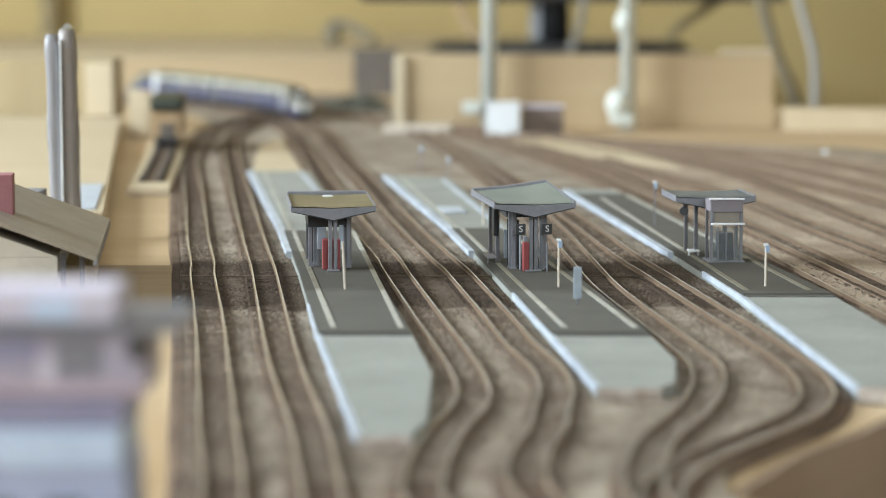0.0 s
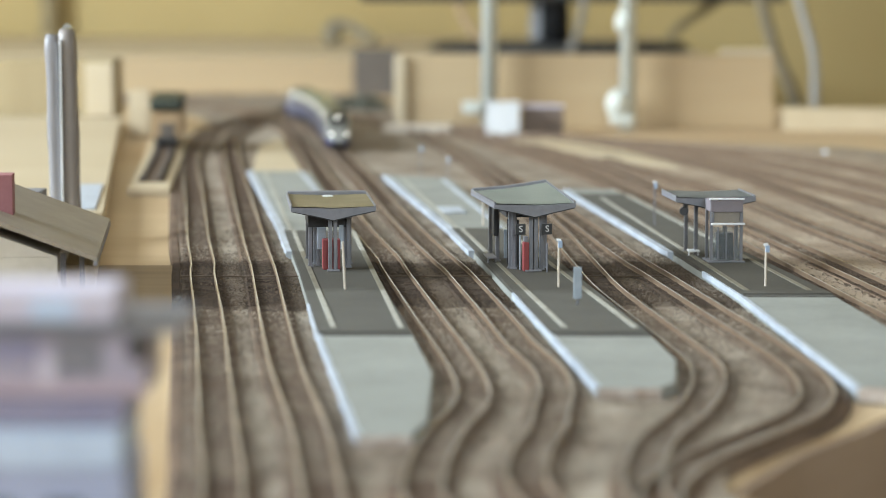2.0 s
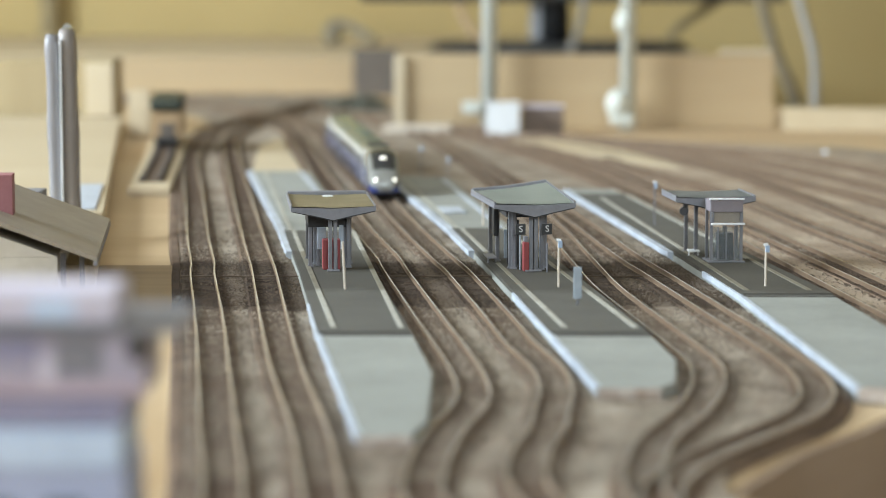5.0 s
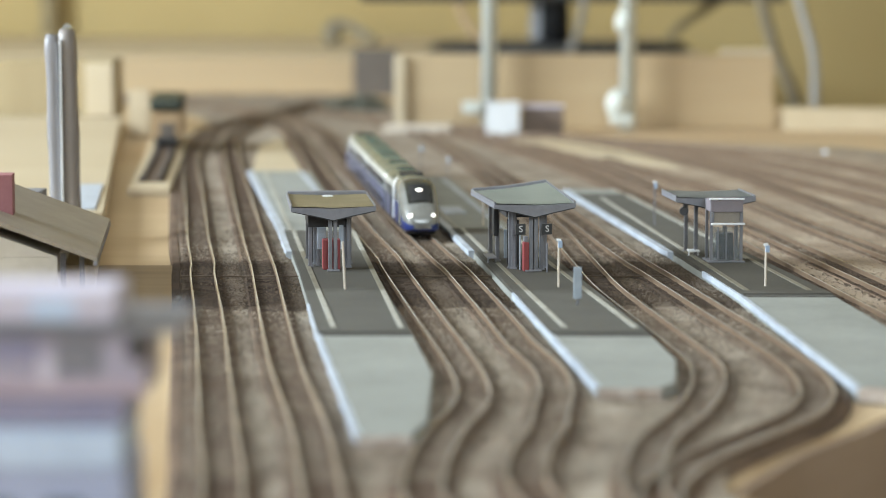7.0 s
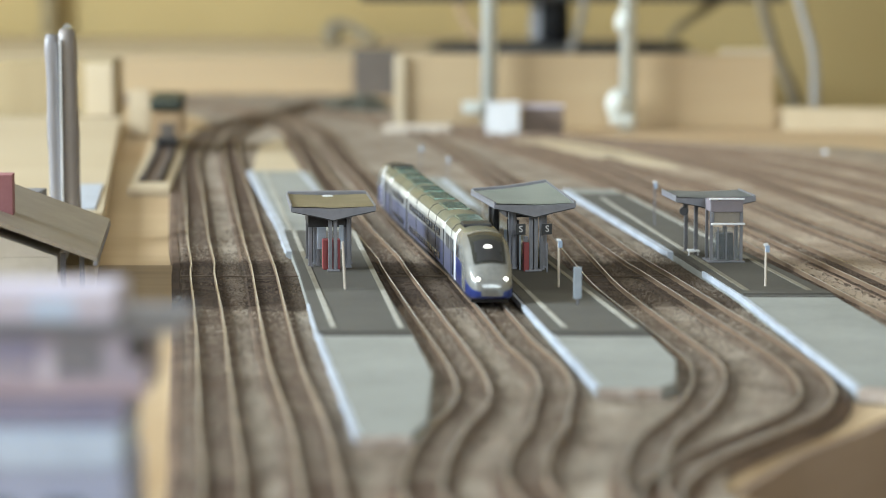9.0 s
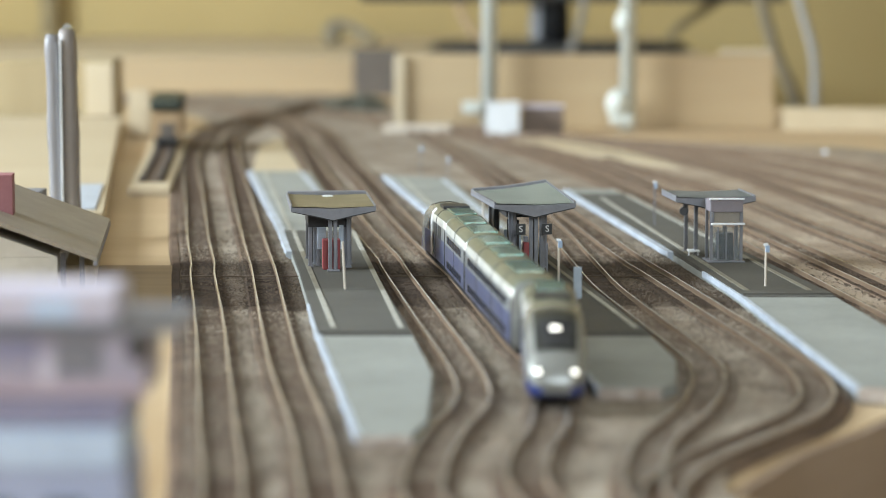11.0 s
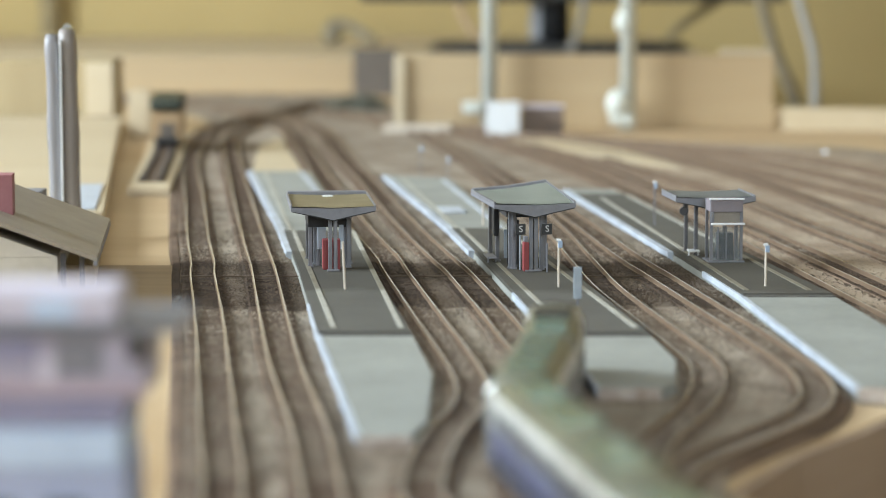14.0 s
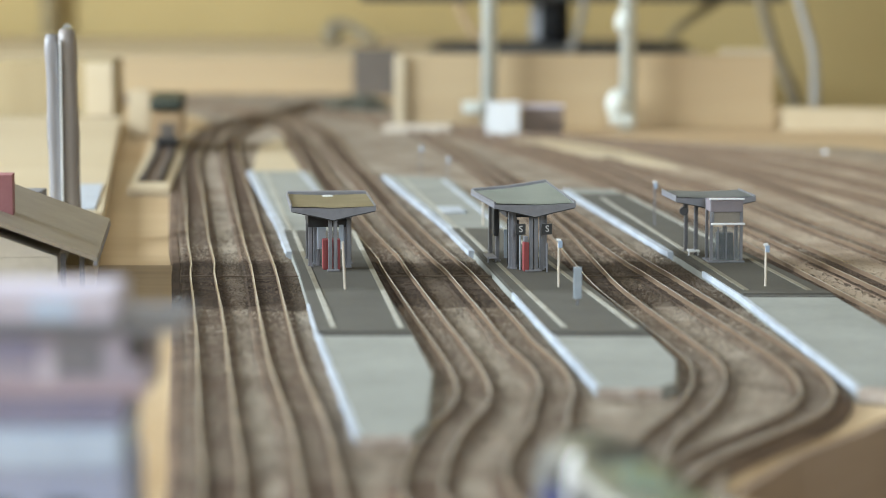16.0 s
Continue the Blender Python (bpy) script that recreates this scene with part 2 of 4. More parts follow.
def rod(bm, a, b, r0, r1=None, n=10):
    a, b = Vector(a), Vector(b)
    d = b - a
    m = Matrix.Translation((a + b) / 2) @ d.to_track_quat("Z", "Y").to_matrix().to_4x4()
    bmesh.ops.create_cone(bm, cap_ends=True, segments=n, radius1=r0, radius2=r0 if r1 is None else r1, depth=d.length, matrix=m)
    return bm


def ball(bm, c, rx, ry, rz, u=12, v=8):
    bmesh.ops.create_uvsphere(bm, u_segments=u, v_segments=v, radius=1, matrix=Matrix.Translation(c) @ Matrix.Diagonal((rx, ry, rz, 1)))
    return bm


def curve(points, steps=10):
    """A smooth way through a few plan points."""
    p = [Vector(q) for q in points]
    p = [2 * p[0] - p[1]] + p + [2 * p[-1] - p[-2]]
    out = []
    for i in range(1, len(p) - 2):
        a, b, c, d = p[i - 1:i + 3]
        for k in range(steps):
            t = k / steps
            out.append(0.5 * (2 * b + (c - a) * t + (2 * a - 5 * b + 4 * c - d) * t * t + (3 * b - a - 3 * c + d) * t ** 3))
    return out + [p[-2]]


def normals(way):
    out = []
    for i in range(len(way)):
        d = (way[min(i + 1, len(way) - 1)] - way[max(i - 1, 0)]).normalized()
        out.append(Vector((d.y, -d.x)))
    return out


def sweep(bm, way, profile, closed=True, mis=None):
    """Draw a cross-section (offset to the right, height) along a plan way."""
    ns = normals(way)
    rings = [[bm.verts.new((p.x + n.x * o, p.y + n.y * o, z)) for o, z in profile] for p, n in zip(way, ns)]
    k = len(profile)
    for a, b in zip(rings, rings[1:]):
        for i in range(k if closed else k - 1):
            j = (i + 1) % k
            f = bm.faces.new((a[i], a[j], b[j], b[i]))
            if mis:
                f.material_index = mis[i]
    if closed:
        bm.faces.new(rings[0])
        bm.faces.new(rings[-1][::-1])
    return bm


def tube(bm, points, r, n=8):
    """A round cable through points in space."""
    way = curve(points, 6)
    rings = []
    for i, p in enumerate(way):
        d = (way[min(i + 1, len(way) - 1)] - way[max(i - 1, 0)]).normalized()
        q = d.to_track_quat("Z", "Y")
        rings.append([bm.verts.new(p + q @ Vector((r * math.cos(2 * math.pi * k / n), r * math.sin(2 * math.pi * k / n), 0))) for k in range(n)])
    for a, b in zip(rings, rings[1:]):
        for i in range(n):
            bm.faces.new((a[i], a[(i + 1) % n], b[(i + 1) % n], b[i]))
    bm.faces.new(rings[0])
    bm.faces.new(rings[-1][::-1])
    return bm


B = bmesh.new

# ---------------- the room ----------------
X0, X1, Y0, Y1, Z0, Z1 = -2.2, 2.6, -2.0, 3.4, -0.76, 1.75


def wall_with_window(name, along, at, lo, hi, w0, w1, s0, s1, thick):
    bm = B()
    for a, b, c, d in ((lo, w0, Z0, Z1), (w1, hi, Z0, Z1), (w0, w1, Z0, s0), (w0, w1, s1, Z1)):
        if along == "y":
            box(bm, at - thick, at, a, b, c, d)
        else:
            box(bm, a, b, at - thick, at, c, d)
    ob = thing(name, bm, M_WALL, "ochre painted wall with a window opening", "wall", kind="structure")
    bm = B()
    w = 0.05
    for a, b, c, d in ((w0, w1, s0, s0 + w), (w0, w1, s1 - w, s1), (w0, w0 + w, s0 + w, s1 - w), (w1 - w, w1, s0 + w, s1 - w)):
        if along == "y":
            box(bm, at - thick + 0.02, at - thick + 0.06, a, b, c, d)
        else:
            box(bm, a, b, at - thick + 0.02, at - thick + 0.06, c, d)
    part("window_frame", bm, M_WHITE, ob, "white window frame")


box_wall = thing("wall_north", box(B(), X0, X1, Y1, Y1 + 0.12, Z0, Z1), M_WALL, "plain ochre yellow painted wall behind the layout", "wall", kind="structure")
thing("wall_east", box(B(), X1, X1 + 0.12, Y0, Y1, Z0, Z1), M_WALL, "plain ochre yellow painted wall", "wall", kind="structure")
wall_with_window("wall_west", "y", X0, Y0, Y1, 0.30, 1.60, 0.48, 1.48, 0.14)
wall_with_window("wall_south", "x", Y0, X0, X1, -0.25, 1.15, 0.45, 1.55, 0.14)
thing("floor", box(B(), X0, X1, Y0, Y1, Z0 - 0.05, Z0), M_FLOOR, "brown wooden floor of the room", "floor", kind="structure")
thing("ceiling", box(B(), X0, X1, Y0, Y1, Z1, Z1 + 0.05), M_CEIL, "white painted ceiling", "ceiling", kind="structure")

# ---------------- baseboard and ground ----------------
base = holder("baseboard", pose(0, 0, 0), "bare plywood table that carries the model railway", "table", kind="structure")
part("board", prism(B(), [(-0.75, 1.0835), (0.62, 1.0835), (0.58, 1.50), (0.53, 1.96), (0.312, 2.16), (0.312, 2.62), (-0.75, 2.62)], -0.018, -0.0005), M_PLYX, base)
part("board", prism(B(), [(-0.75, 0.15), (0.62, 0.15), (0.30, 0.28), (0.20, 0.40), (0.14, 0.50), (0.098, 0.575), (0.0715, 0.608), (0.0705, 0.618), (0.0935, 0.668), (0.1170, 0.704),
                          (0.152, 0.766), (0.214, 0.866), (0.40, 0.94), (0.62, 1.0825), (-0.75, 1.0825)], -0.018, 0.0), M_PLY, base)
RIM = [Vector(p) for p in ((0.20, 0.40), (0.14, 0.50), (0.098, 0.575), (0.0735, 0.6075), (0.0723, 0.617), (0.0952, 0.667), (0.1187, 0.703), (0.1537, 0.765), (0.216, 0.864), (0.40, 0.938))]
part("fascia", sweep(B(), RIM, [(-0.0012, -0.11), (-0.0012, -0.0004), (0.0012, -0.0004), (0.0012, -0.11)]), M_FASCIA, base, "brown fascia along the cut edge of the table")
for x, ys in ((-0.7, (0.22, 2.5)), (0.57, (0.16, 1.14))):
    for y in ys:
        part("leg", box(B(), x - 0.03, x + 0.03, y - 0.03, y + 0.03, Z0, -0.018), M_PINE, base)

# control points of the tracks, in metres from below the camera
WAYS = [
    [(-0.120, 2.36), (-0.150, 2.20), (-0.178, 2.02), (-0.175, 1.823), (-0.163, 1.637), (-0.135, 1.375), (-0.1135, 1.172), (-0.1025, 1.078), (-0.0985, 1.034), (-0.084, 0.905), (-0.072, 0.788), (-0.062, 0.689), (-0.054, 0.612), (-0.046, 0.50), (-0.040, 0.40)],
    [(-0.100, 2.34), (-0.130, 2.20), (-0.154, 2.02), (-0.155, 1.853), (-0.143, 1.712), (-0.116, 1.446), (-0.0905, 1.198), (-0.0775, 1.078), (-0.0730, 1.034), (-0.060, 0.897), (-0.049, 0.788), (-0.037, 0.689), (-0.030, 0.612), (-0.020, 0.50), (-0.014, 0.40)],
    [(-0.190, 2.26), (-0.150, 2.14), (-0.126, 2.02), (-0.109, 1.884), (-0.091, 1.712), (-0.073, 1.525), (-0.056, 1.375), (-0.042, 1.238), (-0.025, 1.103), (-0.019, 1.041), (-0.005, 0.905), (0.001, 0.849), (0.007, 0.788), (0.009, 0.745), (0.007, 0.716), (0.002, 0.689), (-0.003, 0.648), (-0.005, 0.612), (-0.004, 0.591), (0.003, 0.55), (0.012, 0.50), (0.042, 0.42), (0.090, 0.34)],
    [(-0.52, 2.39), (-0.40, 2.425), (-0.330, 2.427), (-0.278, 2.408), (-0.245, 2.372), (-0.207, 2.305), (-0.172, 2.245), (-0.138, 2.163), (-0.111, 2.065), (-0.090, 1.936), (-0.075, 1.777), (-0.061, 1.637), (-0.047, 1.517), (-0.028, 1.336), (-0.016, 1.224), (0.000, 1.092), (0.0065, 1.041), (0.0203, 0.905), (0.0252, 0.849), (0.033, 0.788), (0.0335, 0.745), (0.0309, 0.716), (0.029, 0.689), (0.0225, 0.648), (0.0207, 0.615), (0.0240, 0.586), (0.0300, 0.55), (0.0385, 0.499), (0.055, 0.43), (0.090, 0.35), (0.15, 0.27), (0.23, 0.20)],
    [(-0.110, 2.24), (-0.043, 2.08), (0.002, 1.794), (0.037, 1.446), (0.053, 1.224), (0.059, 1.103), (0.064, 1.003), (0.070, 0.935), (0.079, 0.849), (0.083, 0.80), (0.081, 0.766), (0.076, 0.735), (0.069, 0.707), (0.058, 0.672), (0.051, 0.633), (0.049, 0.591), (0.056, 0.55), (0.067, 0.50), (0.098, 0.42), (0.150, 0.34)],
    [(-0.085, 2.20), (-0.019, 1.95), (0.027, 1.613), (0.062, 1.31), (0.080, 1.103), (0.088, 1.031), (0.100, 0.92), (0.108, 0.849), (0.113, 0.788), (0.111, 0.745), (0.103, 0.712), (0.091, 0.687), (0.073, 0.656), (0.059, 0.626), (0.0515, 0.591), (0.0565, 0.55), (0.0675, 0.50), (0.0985, 0.42), (0.1505, 0.34)],
    [(-0.070, 2.17), (-0.010, 2.0), (0.040, 1.80), (0.080, 1.60), (0.108, 1.40), (0.127, 1.22), (0.143, 1.043), (0.155, 0.91), (0.158, 0.88)],
    [(-0.055, 2.15), (0.010, 2.0), (0.060, 1.80), (0.100, 1.60), (0.128, 1.40), (0.150, 1.22), (0.170, 1.03), (0.181, 0.92)],
    [(0.103, 1.68), (0.122, 1.58), (0.142, 1.49), (0.162, 1.39), (0.180, 1.23), (0.196, 1.10), (0.212, 0.95)],
    [(-0.015, 2.10), (0.066, 1.90), (0.136, 1.75), (0.174, 1.58), (0.196, 1.41), (0.214, 1.22), (0.235, 1.05)],
    [(0.050, 1.93), (0.090, 1.88), (0.152, 1.74), (0.188, 1.60), (0.216, 1.46), (0.242, 1.32), (0.265, 1.15)],
    [(0.085, 1.90), (0.118, 1.855), (0.180, 1.735), (0.218, 1.60), (0.248, 1.46), (0.275, 1.32), (0.300, 1.15)],
    [(0.130, 1.845), (0.170, 1.795), (0.214, 1.725), (0.252, 1.63), (0.282, 1.48), (0.310, 1.34)],
]

# the yard: one sheet of ballast on the board
ground_way = curve([(-0.36, 2.56), (-0.30, 2.40), (-0.222, 2.22), (-0.190, 2.05), (-0.184, 1.823), (-0.170, 1.637), (-0.146, 1.375), (-0.124, 1.172), (-0.112, 1.061), (-0.096, 0.905), (-0.084, 0.788), (-0.074, 0.689), (-0.066, 0.612), (-0.058, 0.50), (-0.05, 0.40)], 6)
right_way = curve([(-0.09, 2.55), (-0.06, 2.40), (-0.045, 2.26), (0.00, 2.13), (0.078, 1.93), (0.158, 1.865), (0.232, 1.815), (0.300, 1.765), (0.325, 1.55), (0.335, 1.34), (0.33, 1.15), (0.25, 0.95), (0.180, 0.83), (0.142, 0.785), (0.1215, 0.752), (0.112, 0.715), (0.1015, 0.690)], 6)


def flat_between(left, right, z, rows=70, cols=46, rough=0.0007):
    """An uneven sheet between two ways."""
    def at(way, s):
        f = s * (len(way) - 1)
        i = min(int(f), len(way) - 2)
        return way[i].lerp(way[i + 1], f - i)
    bm = B()
    grid = []
    for i in range(rows + 1):
        a, b = at(left, i / rows), at(right, i / rows)
        row = []
        for j in range(cols + 1):
            p = a.lerp(b, j / cols)
            row.append(bm.verts.new((p.x, p.y, z + rough * noise.noise((p.x * 90, p.y * 90, 0)))))
        grid.append(row)
    for r, q in zip(grid, grid[1:]):
        for j in range(cols):
            bm.faces.new((r[j], r[j + 1], q[j + 1], q[j]))
    return bm


ground_left = ground_way
ground_right = right_way + curve([(0.084, 0.660), (0.0715, 0.632), (0.070, 0.60), (0.080, 0.55), (0.095, 0.40)], 4)
thing("ground", flat_between(ground_left, ground_right, 0.0013), M_GROUND, "grey brown scale ballast spread over the plywood yard", "ballast", kind="structure", smooth=True)


tan_left = curve([(-0.02, 2.06), (0.03, 1.86), (0.075, 1.62), (0.103, 1.40), (0.131, 1.17), (0.150, 0.98), (0.160, 0.86)], 6)
tan_right = curve([(0.085, 1.915), (0.158, 1.860), (0.260, 1.785), (0.312, 1.56), (0.332, 1.34), (0.33, 1.15), (0.26, 0.97)], 6)
thing("ground_yard", flat_between(tan_left, tan_right, 0.0016, 50, 40, 0.0002), M_GROUND_TAN, "tan weathered ballast of the goods yard", "ballast", kind="structure", smooth=True)


def track(points, bed_material=None):
    way = curve(points, 9)
    bm = B()
    sweep(bm, way, [(-0.0105, 0.0004), (-0.0075, 0.0020), (0.0075, 0.0020), (0.0105, 0.0004)], closed=True)
    bed = thing("railway_track", bm, bed_material or M_BED, "narrow gauge scale model track with tarnished rails on brown ballast", "railway track", group="yard tracks", kind="structure")
    for side in (-1, 1):
        bm = B()
        o = side * 0.0049
        prof = [(o - 0.0007, 0.0019), (o - 0.0002, 0.0024), (o - 0.0003, 0.0040), (o + 0.0003, 0.0040), (o + 0.0002, 0.0024), (o + 0.0007, 0.0019)]
        sweep(bm, way, prof, True, [0, 0, 1, 0, 0, 0])
        ob = part("rail", bm, [M_RAIL, M_RAILTOP], bed, "tarnished brass coloured rail with bright head")
    bm = B()
    ns = normals(way)
    left = 0.0
    for p, q, n in zip(way, way[1:], ns):
        d = q - p
        while left < d.length:
            c = p + d.normalized() * left
            u = d.normalized()
            pts = [c + n * sx * 0.0075 + u * sy * 0.0008 for sx, sy in ((-1, -1), (1, -1), (1, 1), (-1, 1))]
            lo = [bm.verts.new((v.x, v.y, 0.0019)) for v in pts]
            hi = [bm.verts.new((v.x, v.y, 0.00222)) for v in pts]
            bm.faces.new(hi)
            for i in range(4):
                bm.faces.new((lo[i], lo[(i + 1) % 4], hi[(i + 1) % 4], hi[i]))
            left += 0.00375
        left -= d.length
    tagged(part("sleepers", bm, M_SLEEPER, bed), kind="stuff")
    return way


LINES = [track(w, M_BED_TAN if i > 5 else None) for i, w in enumerate(WAYS)]

thing("verge", sweep(B(), LINES[0][18:], [(0.0090, 0.0006), (0.0096, 0.0019), (0.0126, 0.0017), (0.0136, 0.0003)]), M_BED, "brown ballast shoulder along the outer track", "ballast", kind="structure")

# ---------------- platforms ----------------
def clip_side(side, y0, y1):
    """The stretch of a side, given far end first, between two depths."""
    def at(y):
        for a, b in zip(side, side[1:]):
            if b[1] <= y <= a[1]:
                f = (a[1] - y) / (a[1] - b[1])
                return (a[0] + (b[0] - a[0]) * f, y)
        return side[0] if y > side[0][1] else side[-1]
    return [at(y1)] + [p for p in side if y0 < p[1] < y1] + [at(y0)]


PZ = 0.005
PLATFORMS = []
K = 1.042         # the plan of the platforms, drawn at a smaller size


def platform(left, right, dark0, dark1, lines, bare, label):
    left, right = [(x * K, y * K) for x, y in left], [(x * K, y * K) for x, y in right]
    dark0, dark1 = dark0 * K, dark1 * K
    lines = [((a[0] * K, a[1] * K), (b[0] * K, b[1] * K), w) for a, b, w in lines]
    PLATFORMS.append(left + right[::-1])
    y1, y0 = left[0][1], left[-1][1]
    body = thing("station_platform", prism(B(), left + right[::-1], 0.0, PZ - 0.001, 0.0004), M_CONCRETE, label, "platform", group="station platforms")
    def slab(a, b, z, m, name, text):
        l, r = clip_side(left, a, b), clip_side(right, a, b)
        l = [(x + 0.0002, y) for x, y in l]
        r = [(x - 0.0002, y) for x, y in r]
        return part(name, prism(B(), l + r[::-1], PZ - 0.001, z, 0.0002), m, body, text)
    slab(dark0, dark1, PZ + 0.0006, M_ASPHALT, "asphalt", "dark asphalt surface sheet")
    slab(dark0 - 0.006, dark0 - 0.0005, PZ + 0.0002, M_SEAM, "seam", "dark seam between two surface sheets")
    if dark1 < y1 - 0.01:
        slab(dark1 + 0.0005, y1, PZ, M_CONCRETE, "paving", "pale grey card paving")
    slab(y0, dark0 - 0.0065, PZ, M_CONCRETE, "paving", "pale grey card paving")
    # white edging along the side that faces the yard throat
    for a, b, wide in ((y0, bare[0], 0.0007), (bare[1], y1, 0.0024)):
        way, bends = [], [Vector(p) for p in clip_side(left, a, b)]
        for p, q in zip(bends, bends[1:]):
            n = max(1, int((q - p).length / 0.006))
            for i in range(n):
                c = p.lerp(q, i / n)
                way.append(c + Vector((0.0005 * noise.noise((c.y * 70, c.x * 9, 3)) + 0.0002 * noise.noise((c.y * 260, 5, 3)), 0)))
        way.append(bends[-1])
        part("edging", sweep(B(), way, [(-0.0014, 0.0005), (-0.0011, PZ + 0.0002), (wide, PZ + 0.0002), (wide, PZ - 0.002)], True), M_EDGE, body, "white painted platform edge")
    (ax, ay), (bx, by) = left[-1], right[-1]
    part("end_strip", sweep(B(), [Vector((ax, ay - 0.0005)), Vector((bx, by - 0.0005))], [(-0.0012, 0.001), (-0.0012, PZ), (0.0008, PZ - 0.001), (0.0012, 0.001)]), M_ENDSTRIP, body, "chipped pale end of the platform")
    for i, (a, b, w) in enumerate(lines):
        a, b = Vector(a), Vector(b)
        far = min(a.y, b.y) > dark1 and i % 2 == 1
        w *= 1.4 if far else 1.0
        z = PZ + (0.0007 if (a.y + b.y) / 2 < dark1 and (a.y + b.y) / 2 > dark0 else 0.0001)
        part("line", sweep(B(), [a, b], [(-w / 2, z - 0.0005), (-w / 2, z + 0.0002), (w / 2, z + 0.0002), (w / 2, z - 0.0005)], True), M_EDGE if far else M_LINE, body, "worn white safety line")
    return body


platform([(-0.112, 1.48), (-0.0745, 1.165), (-0.0565, 0.99), (-0.041, 0.821), (-0.022, 0.64)],
         [(-0.078, 1.48), (-0.043, 1.165), (-0.0275, 0.99), (-0.010, 0.821), (-0.003, 0.74), (-0.0040, 0.660), (-0.0080, 0.64)],
         0.821, 1.14, [((-0.0672, 1.137), (-0.0360, 0.829), 0.0019), ((-0.0405, 1.137), (-0.0138, 0.829), 0.0019), ((-0.1035, 1.475), (-0.0690, 1.145), 0.0020), ((-0.083, 1.475), (-0.0425, 1.145), 0.0019)], (0.930, 1.102),
         "pale card station platform with dark asphalt middle and white edge")
platform([(-0.033, 1.452), (0.003, 1.16), (0.0150, 1.04), (0.0265, 0.915), (0.044, 0.714)],
         [(0.003, 1.43), (0.032, 1.153), (0.050, 0.99), (0.0675, 0.818), (0.071, 0.765), (0.067, 0.722), (0.062, 0.714)],
         0.820, 1.150, [((0.0085, 1.147), (0.0402, 0.829), 0.0019), ((0.0275, 1.147), (0.0635, 0.829), 0.0019), ((-0.024, 1.44), (0.0065, 1.156), 0.0020), ((0.000, 1.42), (0.0265, 1.156), 0.0019)], (0.962, 1.105),
         "pale card station platform with dark asphalt middle and white edge")
platform([(0.066, 1.36), (0.097, 1.046), (0.108, 0.92), (0.118, 0.714)],
         [(0.092, 1.36), (0.127, 1.046), (0.142, 0.918), (0.150, 0.80), (0.150, 0.70)],
         0.918, 1.325, [((0.0815, 1.30), (0.1115, 0.926), 0.0021), ((0.0955, 1.315), (0.1345, 0.926), 0.0021)], (1.030, 1.100),
         "pale card station platform with long dark asphalt and white edge")


# ---------------- the train ----------------
HALF = 0.0090
SECTION = [(0.0, 0.0), (0.85, 0.0), (1.0, 0.10), (1.0, 0.42), (1.0, 0.52), (0.985, 0.74), (0.93, 0.86), (0.75, 0.945), (0.40, 0.985), (0.0, 1.0)]


def ring(x, hw, zb, zt):
    h = zt - zb
    right = [(x, -hw * a, zb + h * b) for a, b in SECTION]
    left = [(x, hw * a, zb + h * b) for a, b in SECTION[-2:0:-1]]
    return [Vector(p) for p in right + left]


def loft(bm, stations, paint):
    rings = [[bm.verts.new(v) for v in ring(*s)] for s in stations]
    n = len(rings[0])
    for si, (a, b) in enumerate(zip(rings, rings[1:])):
        for i in range(n):
            seg = i if i < 9 else 17 - i
            f = bm.faces.new((a[i], a[(i + 1) % n], b[(i + 1) % n], b[i]))
            f.material_index = paint(si, seg, (stations[si][0] + stations[si + 1][0]) / 2)
    bm.faces.new(rings[0])
    bm.faces.new(rings[-1][::-1])
    return bm


def bogie(parent, x):
    bm = B()
    box(bm, x - 0.011, x + 0.011, -0.0062, 0.0062, 0.0012, 0.0042, 0.0004)
    b = part("bogie", bm, M_UNDER, parent, "dark bogie frame")
    for dx in (-0.007, 0.007):
        bm = B()
        for s in (-1, 1):
            rod(bm, (x + dx, s * 0.0040, 0.0027), (x + dx, s * 0.0052, 0.0027), 0.0027, n=14)
        rod(bm, (x + dx, -0.004, 0.0027), (x + dx, 0.004, 0.0027), 0.0006, n=6)
        part("wheelset", bm, M_UNDER, b)


def windows(parent, xs, z0, z1, w, inset=0.0):
    bm = B()
    box(bm, -w / 2, w / 2, -0.0003, 0.0003, 0, z1 - z0, 0.0002)
    me = mesh_of("window", bm, M_PANE)
    for x in xs:
        for s in (-1, 1):
            piece("window", me, parent, pose(x, s * (HALF - inset), z0))


POWER, LONG, SHORT, GAP = 0.091, 0.134, 0.072, 0.0025


